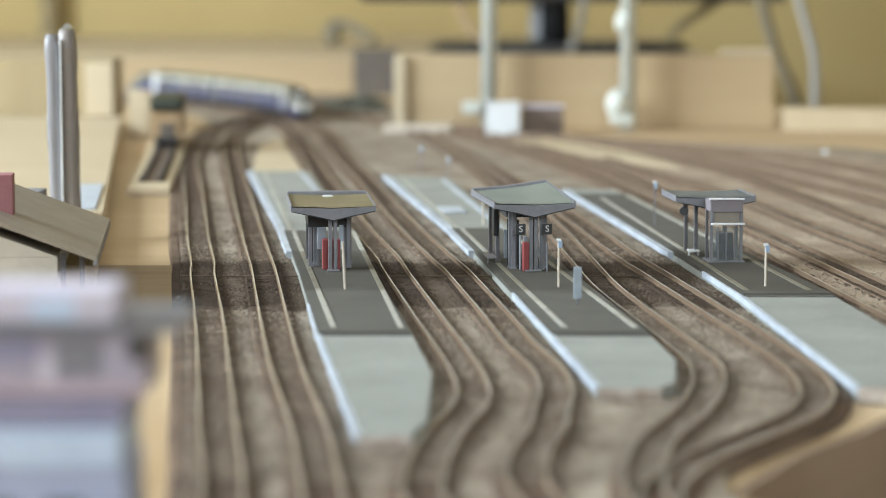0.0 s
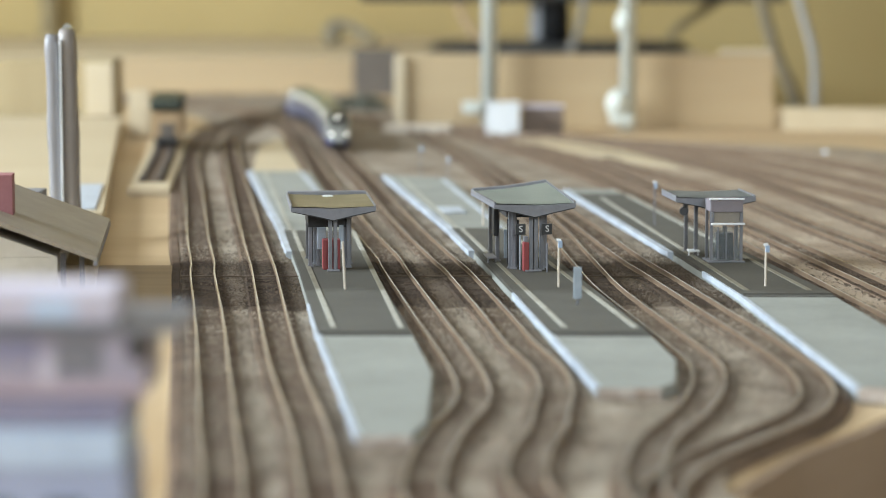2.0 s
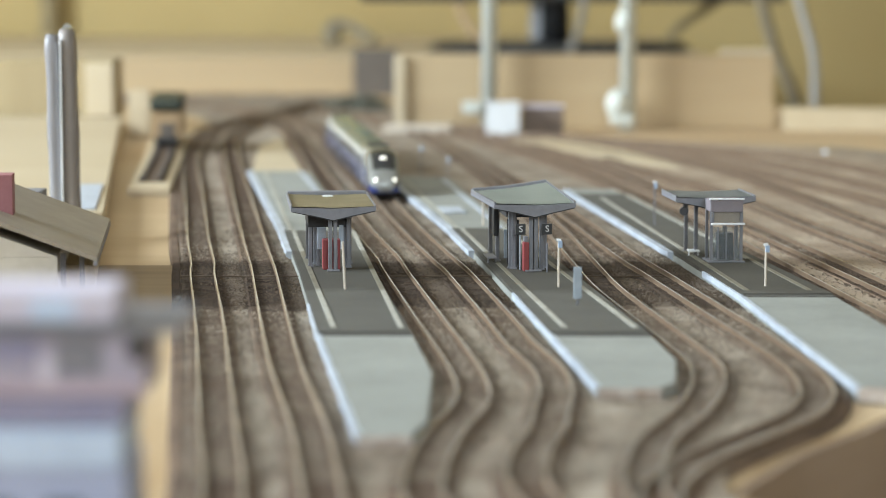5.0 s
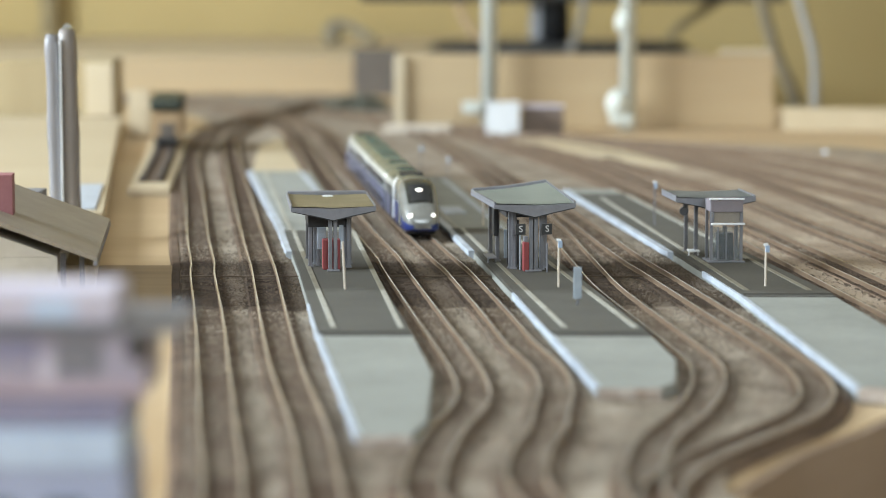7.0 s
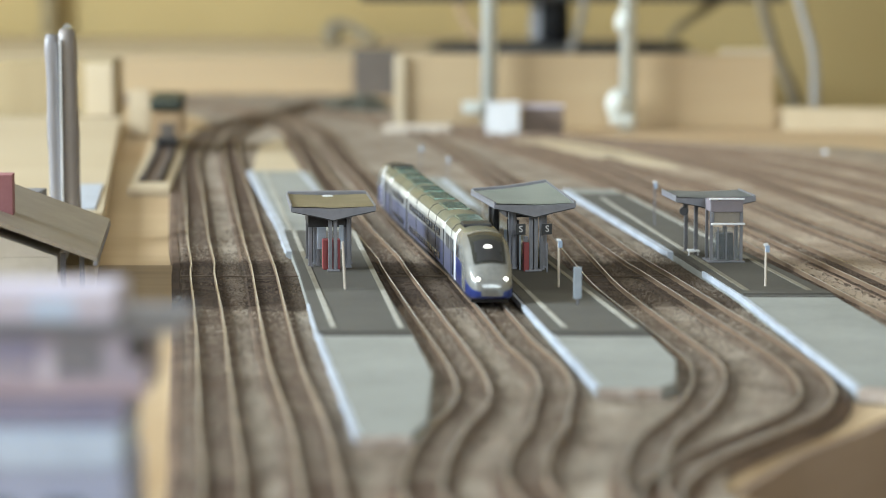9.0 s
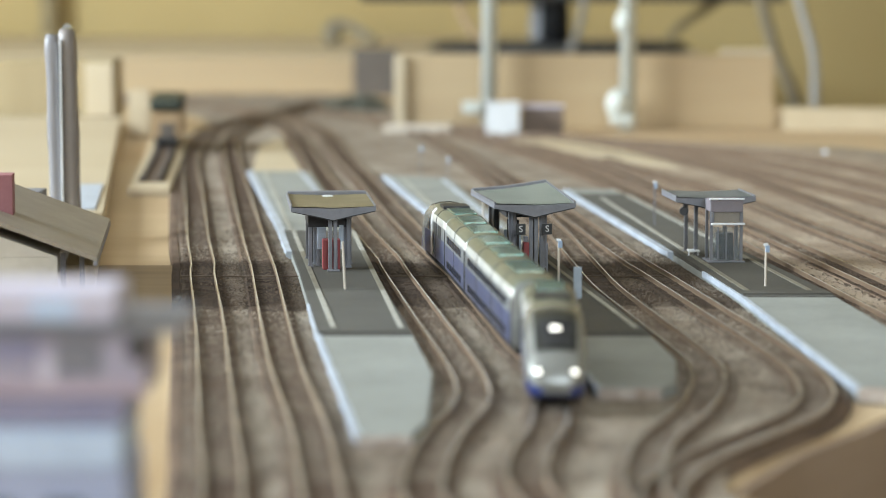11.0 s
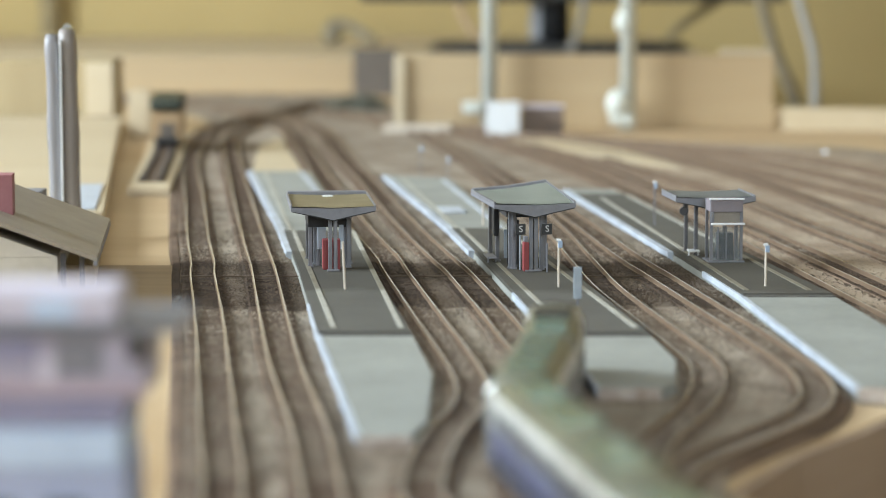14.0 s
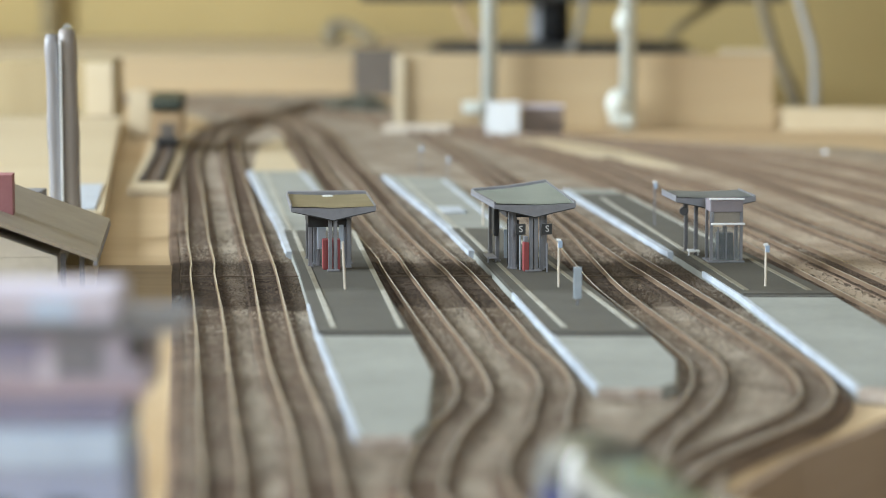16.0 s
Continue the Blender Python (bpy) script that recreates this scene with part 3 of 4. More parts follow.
def power_car(label):
    """Nose towards +x, origin on the rail heads at mid length."""
    L = POWER / 2
    car = holder("train_power_car", pose(0, 0, RAIL), label, "train", group="vehicles of the express train")
    nose = [(L, 0.0040, 0.0042, 0.0082), (L - 0.0012, 0.0062, 0.0034, 0.0106), (L - 0.004, 0.0077, 0.0028, 0.0130), (L - 0.008, 0.0084, 0.0025, 0.0158),
            (L - 0.013, 0.0087, 0.0025, 0.0194), (L - 0.018, 0.0089, 0.0025, 0.0225), (L - 0.023, 0.0090, 0.0025, 0.0243), (L - 0.028, 0.0090, 0.0025, 0.0252), (L - 0.033, 0.0090, 0.0025, 0.0255)]
    tail = [(-L + 0.002, 0.0090, 0.0025, 0.0258), (-L, 0.0086, 0.0030, 0.0252)]
    mid = [(L - 0.0375, 0.0090, 0.0025, 0.0256), (L - 0.0440, 0.0090, 0.0025, 0.0258), (L - 0.0495, 0.0090, 0.0025, 0.0258), (-L + 0.02, 0.0090, 0.0025, 0.0258)]
    stations = nose + mid + tail

    def paint(si, seg, x):
        back = L - x
        if x < -L + 0.002 and seg < 5:
            return 5
        if seg <= 1:
            return 1 if back < 0.03 else 5
        if back < 0.0030:
            return 1 if seg <= 2 else 0
        if back < 0.0135:
            return 1 if seg <= 2 else 0
        if back < 0.0440:
            return 1 if 2 <= seg <= 3 and back > 0.023 else 4 if seg >= 7 and back > 0.033 else 0
        if back < 0.0496:
            return 2 if seg < 7 else 4
        if seg in (2, 3):
            return 3
        if seg == 4:
            return 7
        if seg == 5:
            return 6
        if seg >= 6:
            return 4
        return 0
    part("body", loft(B(), stations, paint), [M_SILVER, M_TRAINBLUE, M_TRAINWHITE, M_TRAINGREY, M_TRAINROOF, M_UNDER, M_PALEGLINT, M_TRAINSIDE], car, "silver and blue moulded body shell", smooth=True)
    # windscreen: a dark pane that follows the sloping nose
    bm = B()
    rows = []
    for x, hw, zb, zt in nose[3:8]:
        r = ring(x, hw, zb, zt)
        row = []
        for k in (7, 8, 9, 10, 11):
            v = r[k]
            row.append(bm.verts.new((v.x + 0.00025, v.y * 0.95, v.z + 0.00030)))
        rows.append(row)
    for a, b in zip(rows, rows[1:]):
        for i in range(4):
            bm.faces.new((a[i], a[i + 1], b[i + 1], b[i]))
    part("windscreen", bm, M_SCREEN, car, "dark tinted windscreen", smooth=True)
    for s in (-1, 1):
        part("headlight", ball(B(), (L - 0.0016, s * 0.0052, 0.0104), 0.0008, 0.0009, 0.0008), M_LAMP, car, "lit warm white headlight", smooth=True)
        part("side_window", box(B(), L - 0.0405, L - 0.033, s * 0.0089 - 0.0003, s * 0.0089 + 0.0003, 0.0150, 0.0195, 0.0002), M_PANE, car, "dark cab side window")
    part("headlight", ball(B(), (L - 0.0150, 0, 0.0209), 0.0013, 0.0017, 0.0009), M_LAMP, car, "lit top headlight", smooth=True)
    # roof gear
    bm = B()
    box(bm, L - 0.060, L - 0.047, -0.0054, 0.0054, 0.0250, 0.0264, 0.0004)
    part("roof_fairing", bm, M_BLACK, car, "dark roof fairing behind the cab")
    part("roof_panel", box(B(), L - 0.088, L - 0.064, -0.0046, 0.0046, 0.0250, 0.02602, 0.0003), M_TEAL, car, "glossy blue green roof panel")
    for x in (-0.014, -0.028):
        for s in (-1, 1):
            part("grille", box(B(), x - 0.005, x + 0.005, s * 0.0089 - 0.0003, s * 0.0089 + 0.00025, 0.0145, 0.0195, 0.0002), M_GRILLE, car, "grey ventilation grille")
    part("seam", body_ring(L - 0.062), M_DARKGREY, car, "dark joint ring round the body")
    # dark inner pane below the tint
    bm = B()
    rows = []
    for x, hw, zb, zt in nose[3:6]:
        rows.append([bm.verts.new((v.x + 0.0004, v.y * 0.78, v.z + 0.0005)) for v in ring(x - 0.0008, hw, zb, zt + 0.0005)[7:12]])
    for a, b in zip(rows, rows[1:]):
        for i in range(4):
            bm.faces.new((a[i], a[i + 1], b[i + 1], b[i]))
    part("dashboard_pane", bm, M_BLACK, car, "near black lower part of the windscreen", smooth=True)
    windows(car, (L - 0.054,), 0.0060, 0.0155, 0.004)
    bogie(car, L - 0.022)
    bogie(car, -L + 0.016)
    part("chassis", box(B(), -L + 0.004, L - 0.008, -0.0068, 0.0068, 0.0010, 0.0028), M_UNDER, car, "black underframe")
    return car


def body_ring(x):
    return loft(B(), [(x + 0.0005, 0.00912, 0.0024, 0.02595), (x - 0.0005, 0.00912, 0.0024, 0.02595)], lambda si, seg, at: 0)


def trailer(length, seam, label):
    L = length / 2
    car = holder("train_carriage", pose(0, 0, RAIL), label, "train", group="vehicles of the express train")
    stations = [(L, 0.0086, 0.0030, 0.0252), (L - 0.002, 0.0090, 0.0025, 0.0258), (L * 0.3, 0.0090, 0.0025, 0.0258), (-L * 0.3, 0.0090, 0.0025, 0.0258), (-L + 0.002, 0.0090, 0.0025, 0.0258), (-L, 0.0086, 0.0030, 0.0252)]

    def paint(si, seg, x):
        return 5 if seg <= 1 or (si in (0, 4) and seg < 5) else 3 if seg in (2, 3) else 6 if seg == 5 else 4 if seg >= 6 else 7
    part("body", loft(B(), stations, paint), [M_SILVER, M_TRAINBLUE, M_TRAINWHITE, M_TRAINGREY, M_TRAINROOF, M_UNDER, M_PALEGLINT, M_TRAINSIDE], car, "silver upper and blue lower body shell", smooth=True)
    n = int((length - 0.018) / 0.0088)
    xs = [(i - (n - 1) / 2) * 0.0088 for i in range(n)]
    windows(car, xs, 0.0158, 0.0188, 0.0060, 0.00005)
    windows(car, xs, 0.0062, 0.0090, 0.0060)
    for x, r in ([(0.0325, 0.0145), (-0.0145, 0.0145), (-0.0500, 0.0120)] if length > 0.1 else [(0.016, 0.013), (-0.018, 0.013)]):
        part("roof_panel", box(B(), x - r, x + r, -0.0046, 0.0046, 0.0250, 0.02602, 0.0003), M_TEAL, car, "glossy blue green roof panel")
    for q in seam:
        part("seam", body_ring(L - q), M_DARKGREY, car, "dark joint ring round the body")
    bogie(car, L - 0.016)
    bogie(car, -L + 0.016)
    part("chassis", box(B(), -L + 0.004, L - 0.004, -0.0068, 0.0068, 0.0010, 0.0028), M_UNDER, car, "black underframe")
    return car


LEAD = power_car("silver and blue express train power car with lit headlights")
TRAIL = power_car("trailing silver and blue express train power car")
for o in TRAIL.children:
    if o.name.startswith("headlight"):
        o.data = o.data.copy()
        o.data.materials[0] = M_GREYPLASTIC
        tagged(o, "unlit lamp glass")
CARRIAGE = trailer(LONG, (0.026, 0.052, 0.096), "long double deck silver and blue train carriage")
COACH = trailer(SHORT, (0.036,), "short double deck silver and blue train carriage")

MAIN = LINES[3]
RUN = [0.0]
for p, q in zip(MAIN, MAIN[1:]):
    RUN.append(RUN[-1] + (q - p).length)


def on_track(s):
    for i in range(len(RUN) - 1):
        if s <= RUN[i + 1] or i == len(RUN) - 2:
            f = (s - RUN[i]) / (RUN[i + 1] - RUN[i])
            return MAIN[i] + (MAIN[i + 1] - MAIN[i]) * f


# seconds and metres that the nose has run along its track
NOSE = [(0, 0.622), (1, 0.778), (2, 0.968), (3, 1.106), (4, 1.236), (5.2, 1.363), (6.5, 1.4885), (7.5, 1.597), (8.5, 1.723), (9.2, 1.806),
        (11.3, 2.031), (12.1, 2.117), (12.5, 2.1645), (13, 2.218), (13.5, 2.271), (14, 2.327), (14.5, 2.376), (15.2, 2.450), (16, 2.540)]


def nose_at(t):
    pts = [Vector(p) for p in NOSE]
    for i in range(len(pts) - 1):
        if t <= pts[i + 1].x or i == len(pts) - 2:
            a, b = pts[i], pts[i + 1]
            ma = (b - pts[i - 1]) if i else (b - a)
            mb = (pts[i + 2] - a) if i + 2 < len(pts) else (b - a)
            h, u = b.x - a.x, (t - a.x) / (b.x - a.x)
            da, db = ma.y / ma.x * h, mb.y / mb.x * h
            return (2 * u ** 3 - 3 * u * u + 1) * a.y + (u ** 3 - 2 * u * u + u) * da + (3 * u * u - 2 * u ** 3) * b.y + (u ** 3 - u * u) * db


def vehicle_pose(middle, wheelbase, flip):
    a, b = on_track(middle + wheelbase / 2), on_track(middle - wheelbase / 2)
    c, d = (a + b) / 2, a - b
    return pose(c.x, c.y, RAIL, 0, 0, math.degrees(math.atan2(d.y, d.x)) + (180 if flip else 0))


def train_rows(vehicle):
    back, wheelbase, flip = vehicle
    return [(k * 0.2, vehicle_pose(nose_at(k * 0.2) - back, wheelbase, flip)) for k in range(81)]


TRAIN = [(LEAD, (POWER / 2, 0.053, False)), (CARRIAGE, (POWER + GAP + LONG / 2, 0.102, False)),
         (COACH, (POWER + LONG + 2 * GAP + SHORT / 2, 0.040, False)), (TRAIL, (POWER * 1.5 + LONG + SHORT + 3 * GAP, 0.053, True))]

# ---------------- behind the yard ----------------
def plank(name, x0, x1, y0, y1, z0, z1, m, label, cat="plank", bevel=0.0012, kind=""):
    return thing(name, box(B(), x0, x1, y0, y1, z0, z1, bevel), m, label, cat, kind=kind)


plank("back_plank", -0.039, 0.264, 2.03, 2.05, 0.0, 0.0585, M_PINE, "upright pine plank standing on the table behind the yard")
plank("back_plank", -0.328, -0.068, 2.60, 2.62, -0.0005, 0.037, M_PINE, "low pine plank at the rear edge of the table")
plank("rear_board", -0.090, -0.046, 2.56, 2.575, -0.0005, 0.046, M_DARKWOOD, "dark brown upright board in the gap between planks", "board")
plank("end_strip", -0.039, -0.030, 2.0245, 2.0295, 0.0, 0.0580, M_PALE, "pale upright lath against the end of the plank", "lath")
bm = prism(B(), [(0.2695, 2.016), (0.353, 2.004), (0.500, 1.940), (0.506, 1.955), (0.357, 2.020), (0.2705, 2.028)], -0.0004, 0.0172, 0.0012)
thing("side_batten", bm, M_BRIGHTWOOD, "bright pale wooden batten along the edge of the table", "batten")
bm = B()
rng = random.Random(4)
for k in range(60):
    a, r = rng.random() * 6.283, rng.random() ** 0.5
    s = 0.0022 + 0.003 * rng.random()
    ball(bm, (-0.080 + 0.030 * r * math.cos(a), 2.32 + 0.085 * r * math.sin(a), 0.0015 + (1 - r) * 0.011 * rng.random()), s * 1.2, s, s, 7, 5)
thing("lichen_clump", bm, M_LICHEN, "dark grey green heap of scale scrub behind the tracks", "scrub")
plank("rear_shelf", -1.6, 0.278, 2.66, 3.37, 0.012, 0.036, M_PALE, "pale wooden worktop behind the layout", "worktop", kind="structure")
plank("rear_shelf_front", -1.6, 0.278, 2.64, 2.66, Z0, 0.034, M_PINE, "wooden front panel below the worktop", "panel", kind="structure")
plank("block", -0.2385, -0.2225, 1.93, 1.95, 0.0, 0.035, M_PALE, "small pale pine block standing on end", "wood block")
plank("side_box", -0.80, -0.258, 1.992, 2.05, 0.0, 0.056, M_BOXWOOD, "long rough pine box side at the rear of the table", "plank")
bm = box(B(), -0.2790, -0.2570, 1.984, 1.9915, 0.0122, 0.054, 0.0015)
thing("upright_lath", bm, M_PALE, "pale upright lath against the box side", "lath")
plank("low_strip", -0.046, 0.006, 1.955, 1.985, 0.0, 0.0065, M_CREAM, "short pale offcut of wood lying beside the tracks", "offcut")
bm = prism(B(), [(-0.137, 0.993), (-0.226, 1.755), (-0.250, 1.983), (-0.72, 1.983), (-0.72, 0.993)], 0.0003, 0.012, 0.0008)
thing("raised_board", bm, M_PALE, "pale raised plywood sheet beside the yard", "board", kind="structure")
bm = prism(B(), [(-0.1525, 1.082), (-0.1530, 0.940), (-0.1010, 0.940), (-0.1160, 1.082)], 0.0002, 0.0016, 0.0003)
thing("batten", bm, M_BATTEN, "flat brown batten over the joint of the table tops", "batten")
plank("joint_strip", -0.108, 0.09, 1.036, 1.0372, 0.0021, 0.0026, M_GROUND, "thin seam across the yard where two boards meet", "joint", 0.0002, kind="structure")
bm = B()
box(bm, -0.1010, -0.0975, 0.938, 0.952, 0.0012, 0.0045, 0.0004)
box(bm, -0.1000, -0.0985, 0.940, 0.950, 0.0045, 0.0056, 0.0003)
thing("point_motor", bm, M_DARKGREY, "small dark switch box beside the outer track", "switch box")

plank("offcut", 0.222, 0.263, 2.031, 2.049, 0.0587, 0.0632, M_PALE, "short pale offcut lying on the upright plank", "offcut")

# white tubes with their joints, behind the yard
def white_tube(x, y, joints, base):
    h = holder("white_tube", pose(x, y, 0), "white plastic upright tube standing behind the tracks", "tube", group="white uprights")
    part("pipe", rod(B(), (0, 0, 0.0), (0, 0, 0.62), 0.0062, n=20), M_TUBE, h, smooth=True)
    for z, r, dx in joints:
        bm = ball(B(), (dx, 0, z), r, r, r * 1.25, 16, 10)
        part("joint", bm, M_TUBE, h, "rounded white tube joint", smooth=True)
    part("clamp", box(B(), base[0], base[1], -0.008, 0.008, base[2], base[3], 0.002), M_TUBE, h, "white side clamp")


white_tube(0.0365, 2.012, [], (-0.021, -0.006, 0.0128, 0.0226))
white_tube(0.146, 2.010, [(0.0205, 0.0098, -0.008), (0.085, 0.0080, -0.003)], (-0.014, 0.004, 0.004, 0.012))

bm = box(B(), -0.0122, 0.0122, -0.012, 0.012, 0, 0.0245, 0.001)
crate = thing("white_box", bm, M_WHITE, "small white card box standing behind the tracks", "box", pose(0.0458, 1.935, 0.0))
part("lid", box(B(), -0.0126, 0.0126, -0.0124, 0.0124, 0.0246, 0.0262, 0.0004), M_WHITE, crate)
bm = box(B(), -0.0155, 0.0155, -0.012, 0.012, 0, 0.021, 0.001)
crate = thing("brown_box", bm, M_BROWNCARD, "small brown card box beside the white one", "box", pose(0.0765, 1.955, 0.0))
part("lid", box(B(), -0.0158, 0.0158, -0.0123, 0.0123, 0.0211, 0.0226, 0.0004), M_LILAC, crate, "pale grey lid")

# computer screen on the worktop
mon = holder("computer_monitor", pose(0.122, 2.80, 0.036), "black computer monitor on a wide foot, on the worktop", "monitor")
bm = B()
bmesh.ops.create_cone(bm, cap_ends=True, segments=48, radius1=1, radius2=0.93, depth=1, matrix=Matrix.Translation((0.006, 0, 0.005)) @ Matrix.Diagonal((0.146, 0.095, 0.010, 1)))
part("foot", bm, M_BLACK, mon, "wide black oval foot")
bm = B()
rod(bm, (-0.002, 0.02, 0.01), (-0.002, 0.03, 0.16), 0.021, 0.019, 20)
part("neck", bm, M_BLACK, mon, "black round neck", smooth=True)
part("neck_trim", box(B(), -0.026, -0.014, 0.004, 0.02, 0.012, 0.11, 0.002), M_GREYPLASTIC, mon, "grey trim on the neck")
part("cabinet", box(B(), -0.212, 0.252, -0.02, 0.02, 0.0545, 0.36, 0.004), M_BLACK, mon, "black monitor casing")
part("panel", box(B(), -0.20, 0.24, -0.0225, -0.0203, 0.072, 0.348, 0.001), M_SCREEN, mon, "dark switched-off screen")

thing("drawing_pin", ball(B(), (0.2615, 1.735, 0.0020), 0.0022, 0.0022, 0.0022), M_WHITE, "small round white drawing pin in the table", "pin", smooth=True)

# cables
def cable(points, r, m, label, name="cable"):
    thing(name, tube(B(), points, r), m, label, "cable", smooth=True)


cable([(0.285, 2.36, 0.20), (0.290, 2.36, 0.12), (0.307, 2.37, 0.055), (0.324, 2.38, 0.018), (0.338, 2.40, -0.0185)], 0.0062, M_STRAP, "dark thick cable hanging down behind the table", "hanging_cable")
cable([(0.315, 2.36, 0.20), (0.326, 2.36, 0.11), (0.344, 2.37, 0.05), (0.348, 2.38, 0.01), (0.350, 2.40, -0.0185)], 0.0042, M_PALECABLE, "pale grey cable hanging down behind the table", "hanging_cable")
cable([(0.155, 2.70, 0.20), (0.150, 2.70, 0.10), (0.140, 2.67, 0.055), (0.130, 2.665, 0.0395)], 0.004, M_CABLE, "grey cable trailing from the monitor", "monitor_cable")
cable([(0.010, 2.80, 0.16), (0.014, 2.79, 0.10), (0.030, 2.77, 0.060), (0.060, 2.76, 0.0400)], 0.0045, M_BEIGE, "brown cable looped in front of the wall", "monitor_cable")
cable([(0.38, 2.82, 0.13), (0.30, 2.83, 0.088), (0.262, 2.84, 0.060), (0.245, 2.84, 0.040)], 0.005, M_PIPE, "ochre grey cable slung below the screen", "monitor_cable")
bm = tube(B(), [(-0.135, 2.95, 0.058), (-0.118, 2.95, 0.063), (-0.098, 2.94, 0.056), (-0.078, 2.93, 0.042)], 0.006)
ball(bm, (-0.128, 2.95, 0.051), 0.012, 0.010, 0.0150)
thing("desk_clutter", bm, M_STRAP, "dark coiled lead lying on the worktop", "cable", smooth=True)
thing("wall_pipe", rod(B(), (-0.520, 3.375, 0.02), (-0.520, 3.375, 1.7), 0.013), M_PIPE, "ochre painted vertical pipe on the wall", "pipe")

# ---------------- beside the yard ----------------
thing("bare_board", prism(B(), [(0.045, 1.85), (0.100, 1.715), (0.128, 1.635), (0.150, 1.60), (0.128, 1.735), (0.085, 1.87)], 0.0016, 0.0026), M_PALE, "bare strip of pale board between the yard tracks", "board", kind="structure")
thing("bare_wedge", prism(B(), [(-0.117, 1.552), (-0.084, 1.552), (-0.107, 1.75), (-0.121, 1.90), (-0.131, 1.80)], 0.0014, 0.0022), M_PALE, "bare pale wedge of board where the tracks part", "board", kind="structure")
# stub siding with a parked locomotive
stub = [Vector(p) for p in ((-0.203, 1.90), (-0.196, 1.80), (-0.185, 1.68), (-0.176, 1.56), (-0.1665, 1.43))]
thing("siding_base", sweep(B(), stub, [(-0.0120, 0.0002), (-0.0120, 0.0044), (0.0120, 0.0044), (0.0120, 0.0002)]), M_PALE, "pale wooden base below the stub siding", "track base")
rails = stub[:-1] + [Vector((-0.1695, 1.470))]
bed = thing("siding_track", sweep(B(), rails, [(-0.0080, 0.0045), (-0.0075, 0.0054), (0.0075, 0.0054), (0.0080, 0.0045)]), M_SLEEPER, "short dark stub siding beside the yard", "railway track", kind="structure")
for o in (-0.0049, 0.0049):
    part("rail", sweep(B(), rails, [(o - 0.0008, 0.0054), (o - 0.0008, 0.0072), (o + 0.0008, 0.0072), (o + 0.0008, 0.0054)]), M_DARKGREY, bed)
loco = holder("parked_locomotive", pose(-0.1915, 1.776, 0.0072, 0, 0, 4), "beige shunting locomotive with a dark roof on the stub siding", "locomotive")
part("body", box(B(), -0.0100, 0.0100, -0.045, 0.045, 0.003, 0.0235, 0.0012), M_BEIGE, loco, "beige body")
part("roof", box(B(), -0.0110, 0.0110, -0.048, 0.048, 0.0236, 0.0325, 0.0030), M_GREENDARK, loco, "dark green roof")
part("windscreen", box(B(), -0.0045, 0.0055, -0.0456, -0.0450, 0.0045, 0.0155, 0.0002), M_DARKWOOD, loco)
part("chassis", box(B(), -0.0075, 0.0075, -0.046, 0.046, 0.0012, 0.0040), M_UNDER, loco, "black underframe")
for y in (-0.03, -0.012, 0.012, 0.03):
    bm = B()
    for s in (-1, 1):
        rod(bm, (s * 0.0042, y, 0.0024), (s * 0.0052, y, 0.0024), 0.0024, n=12)
    part("wheelset", bm, M_UNDER, loco)
part("buffer_beam", box(B(), -0.0082, 0.0082, -0.0485, -0.0462, 0.0025, 0.0058, 0.0003), M_BLACK, loco)

# tall grey tower block of two bowed shells
tw = holder("model_tower", pose(-0.1788, 1.20, 0.012), "tall bowed grey card tower block", "model building")


def bowed(x0, x1, depth, bow, h, seed):
    """A curved, slightly crumpled upright shell with a rounded top."""
    bm = B()
    plan = [(x0 + bow * math.sin(math.pi * k / 8), -depth + 2 * depth * k / 8) for k in range(9)]
    plan += [(x1 + bow * math.sin(math.pi * k / 8), -depth + 2 * depth * k / 8) for k in range(8, -1, -1)]
    cx = (x0 + x1) / 2
    rings = []
    for i in range(25):
        z = h * i / 24
        s = 1.0 if i < 23 else 0.94 if i == 23 else 0.78
        row = []
        for x, y in plan:
            w = 0.0007 * noise.noise((x * 300 + seed, y * 120, z * 40)) + 0.0002 * noise.noise((x * 900, y * 500, z * 250))
            row.append(bm.verts.new((cx + (x - cx) * s + w - 0.0012 * (z / h) ** 2, y * s, z)))
        rings.append(row)
    n = len(plan)
    for a, b in zip(rings, rings[1:]):
        for k in range(n):
            bm.faces.new((a[k], a[(k + 1) % n], b[(k + 1) % n], b[k]))
    bm.faces.new(rings[0][::-1])
    bm.faces.new(rings[-1])
    return bm


part("shell", bowed(-0.0066, -0.0007, 0.006, -0.0010, 0.0850, 1.0), M_TOWERPALE, tw, "pale grey curved shell", smooth=True)
part("shell", bowed(0.0, 0.0064, 0.006, 0.0006, 0.0875, 5.0), M_TOWER, tw, "brown grey curved shell", smooth=True)
part("crumpled_cap", ball(B(), (0.0022, 0.0, 0.0878), 0.0026, 0.004, 0.0022, 9, 6), M_GLASS, tw, "crumpled clear foil at the top")
part("edge_strip", box(B(), -0.0008, 0.0000, -0.0072, -0.0060, 0.0, 0.083, 0.0002), M_WHITE, tw, "thin pale edge strip")

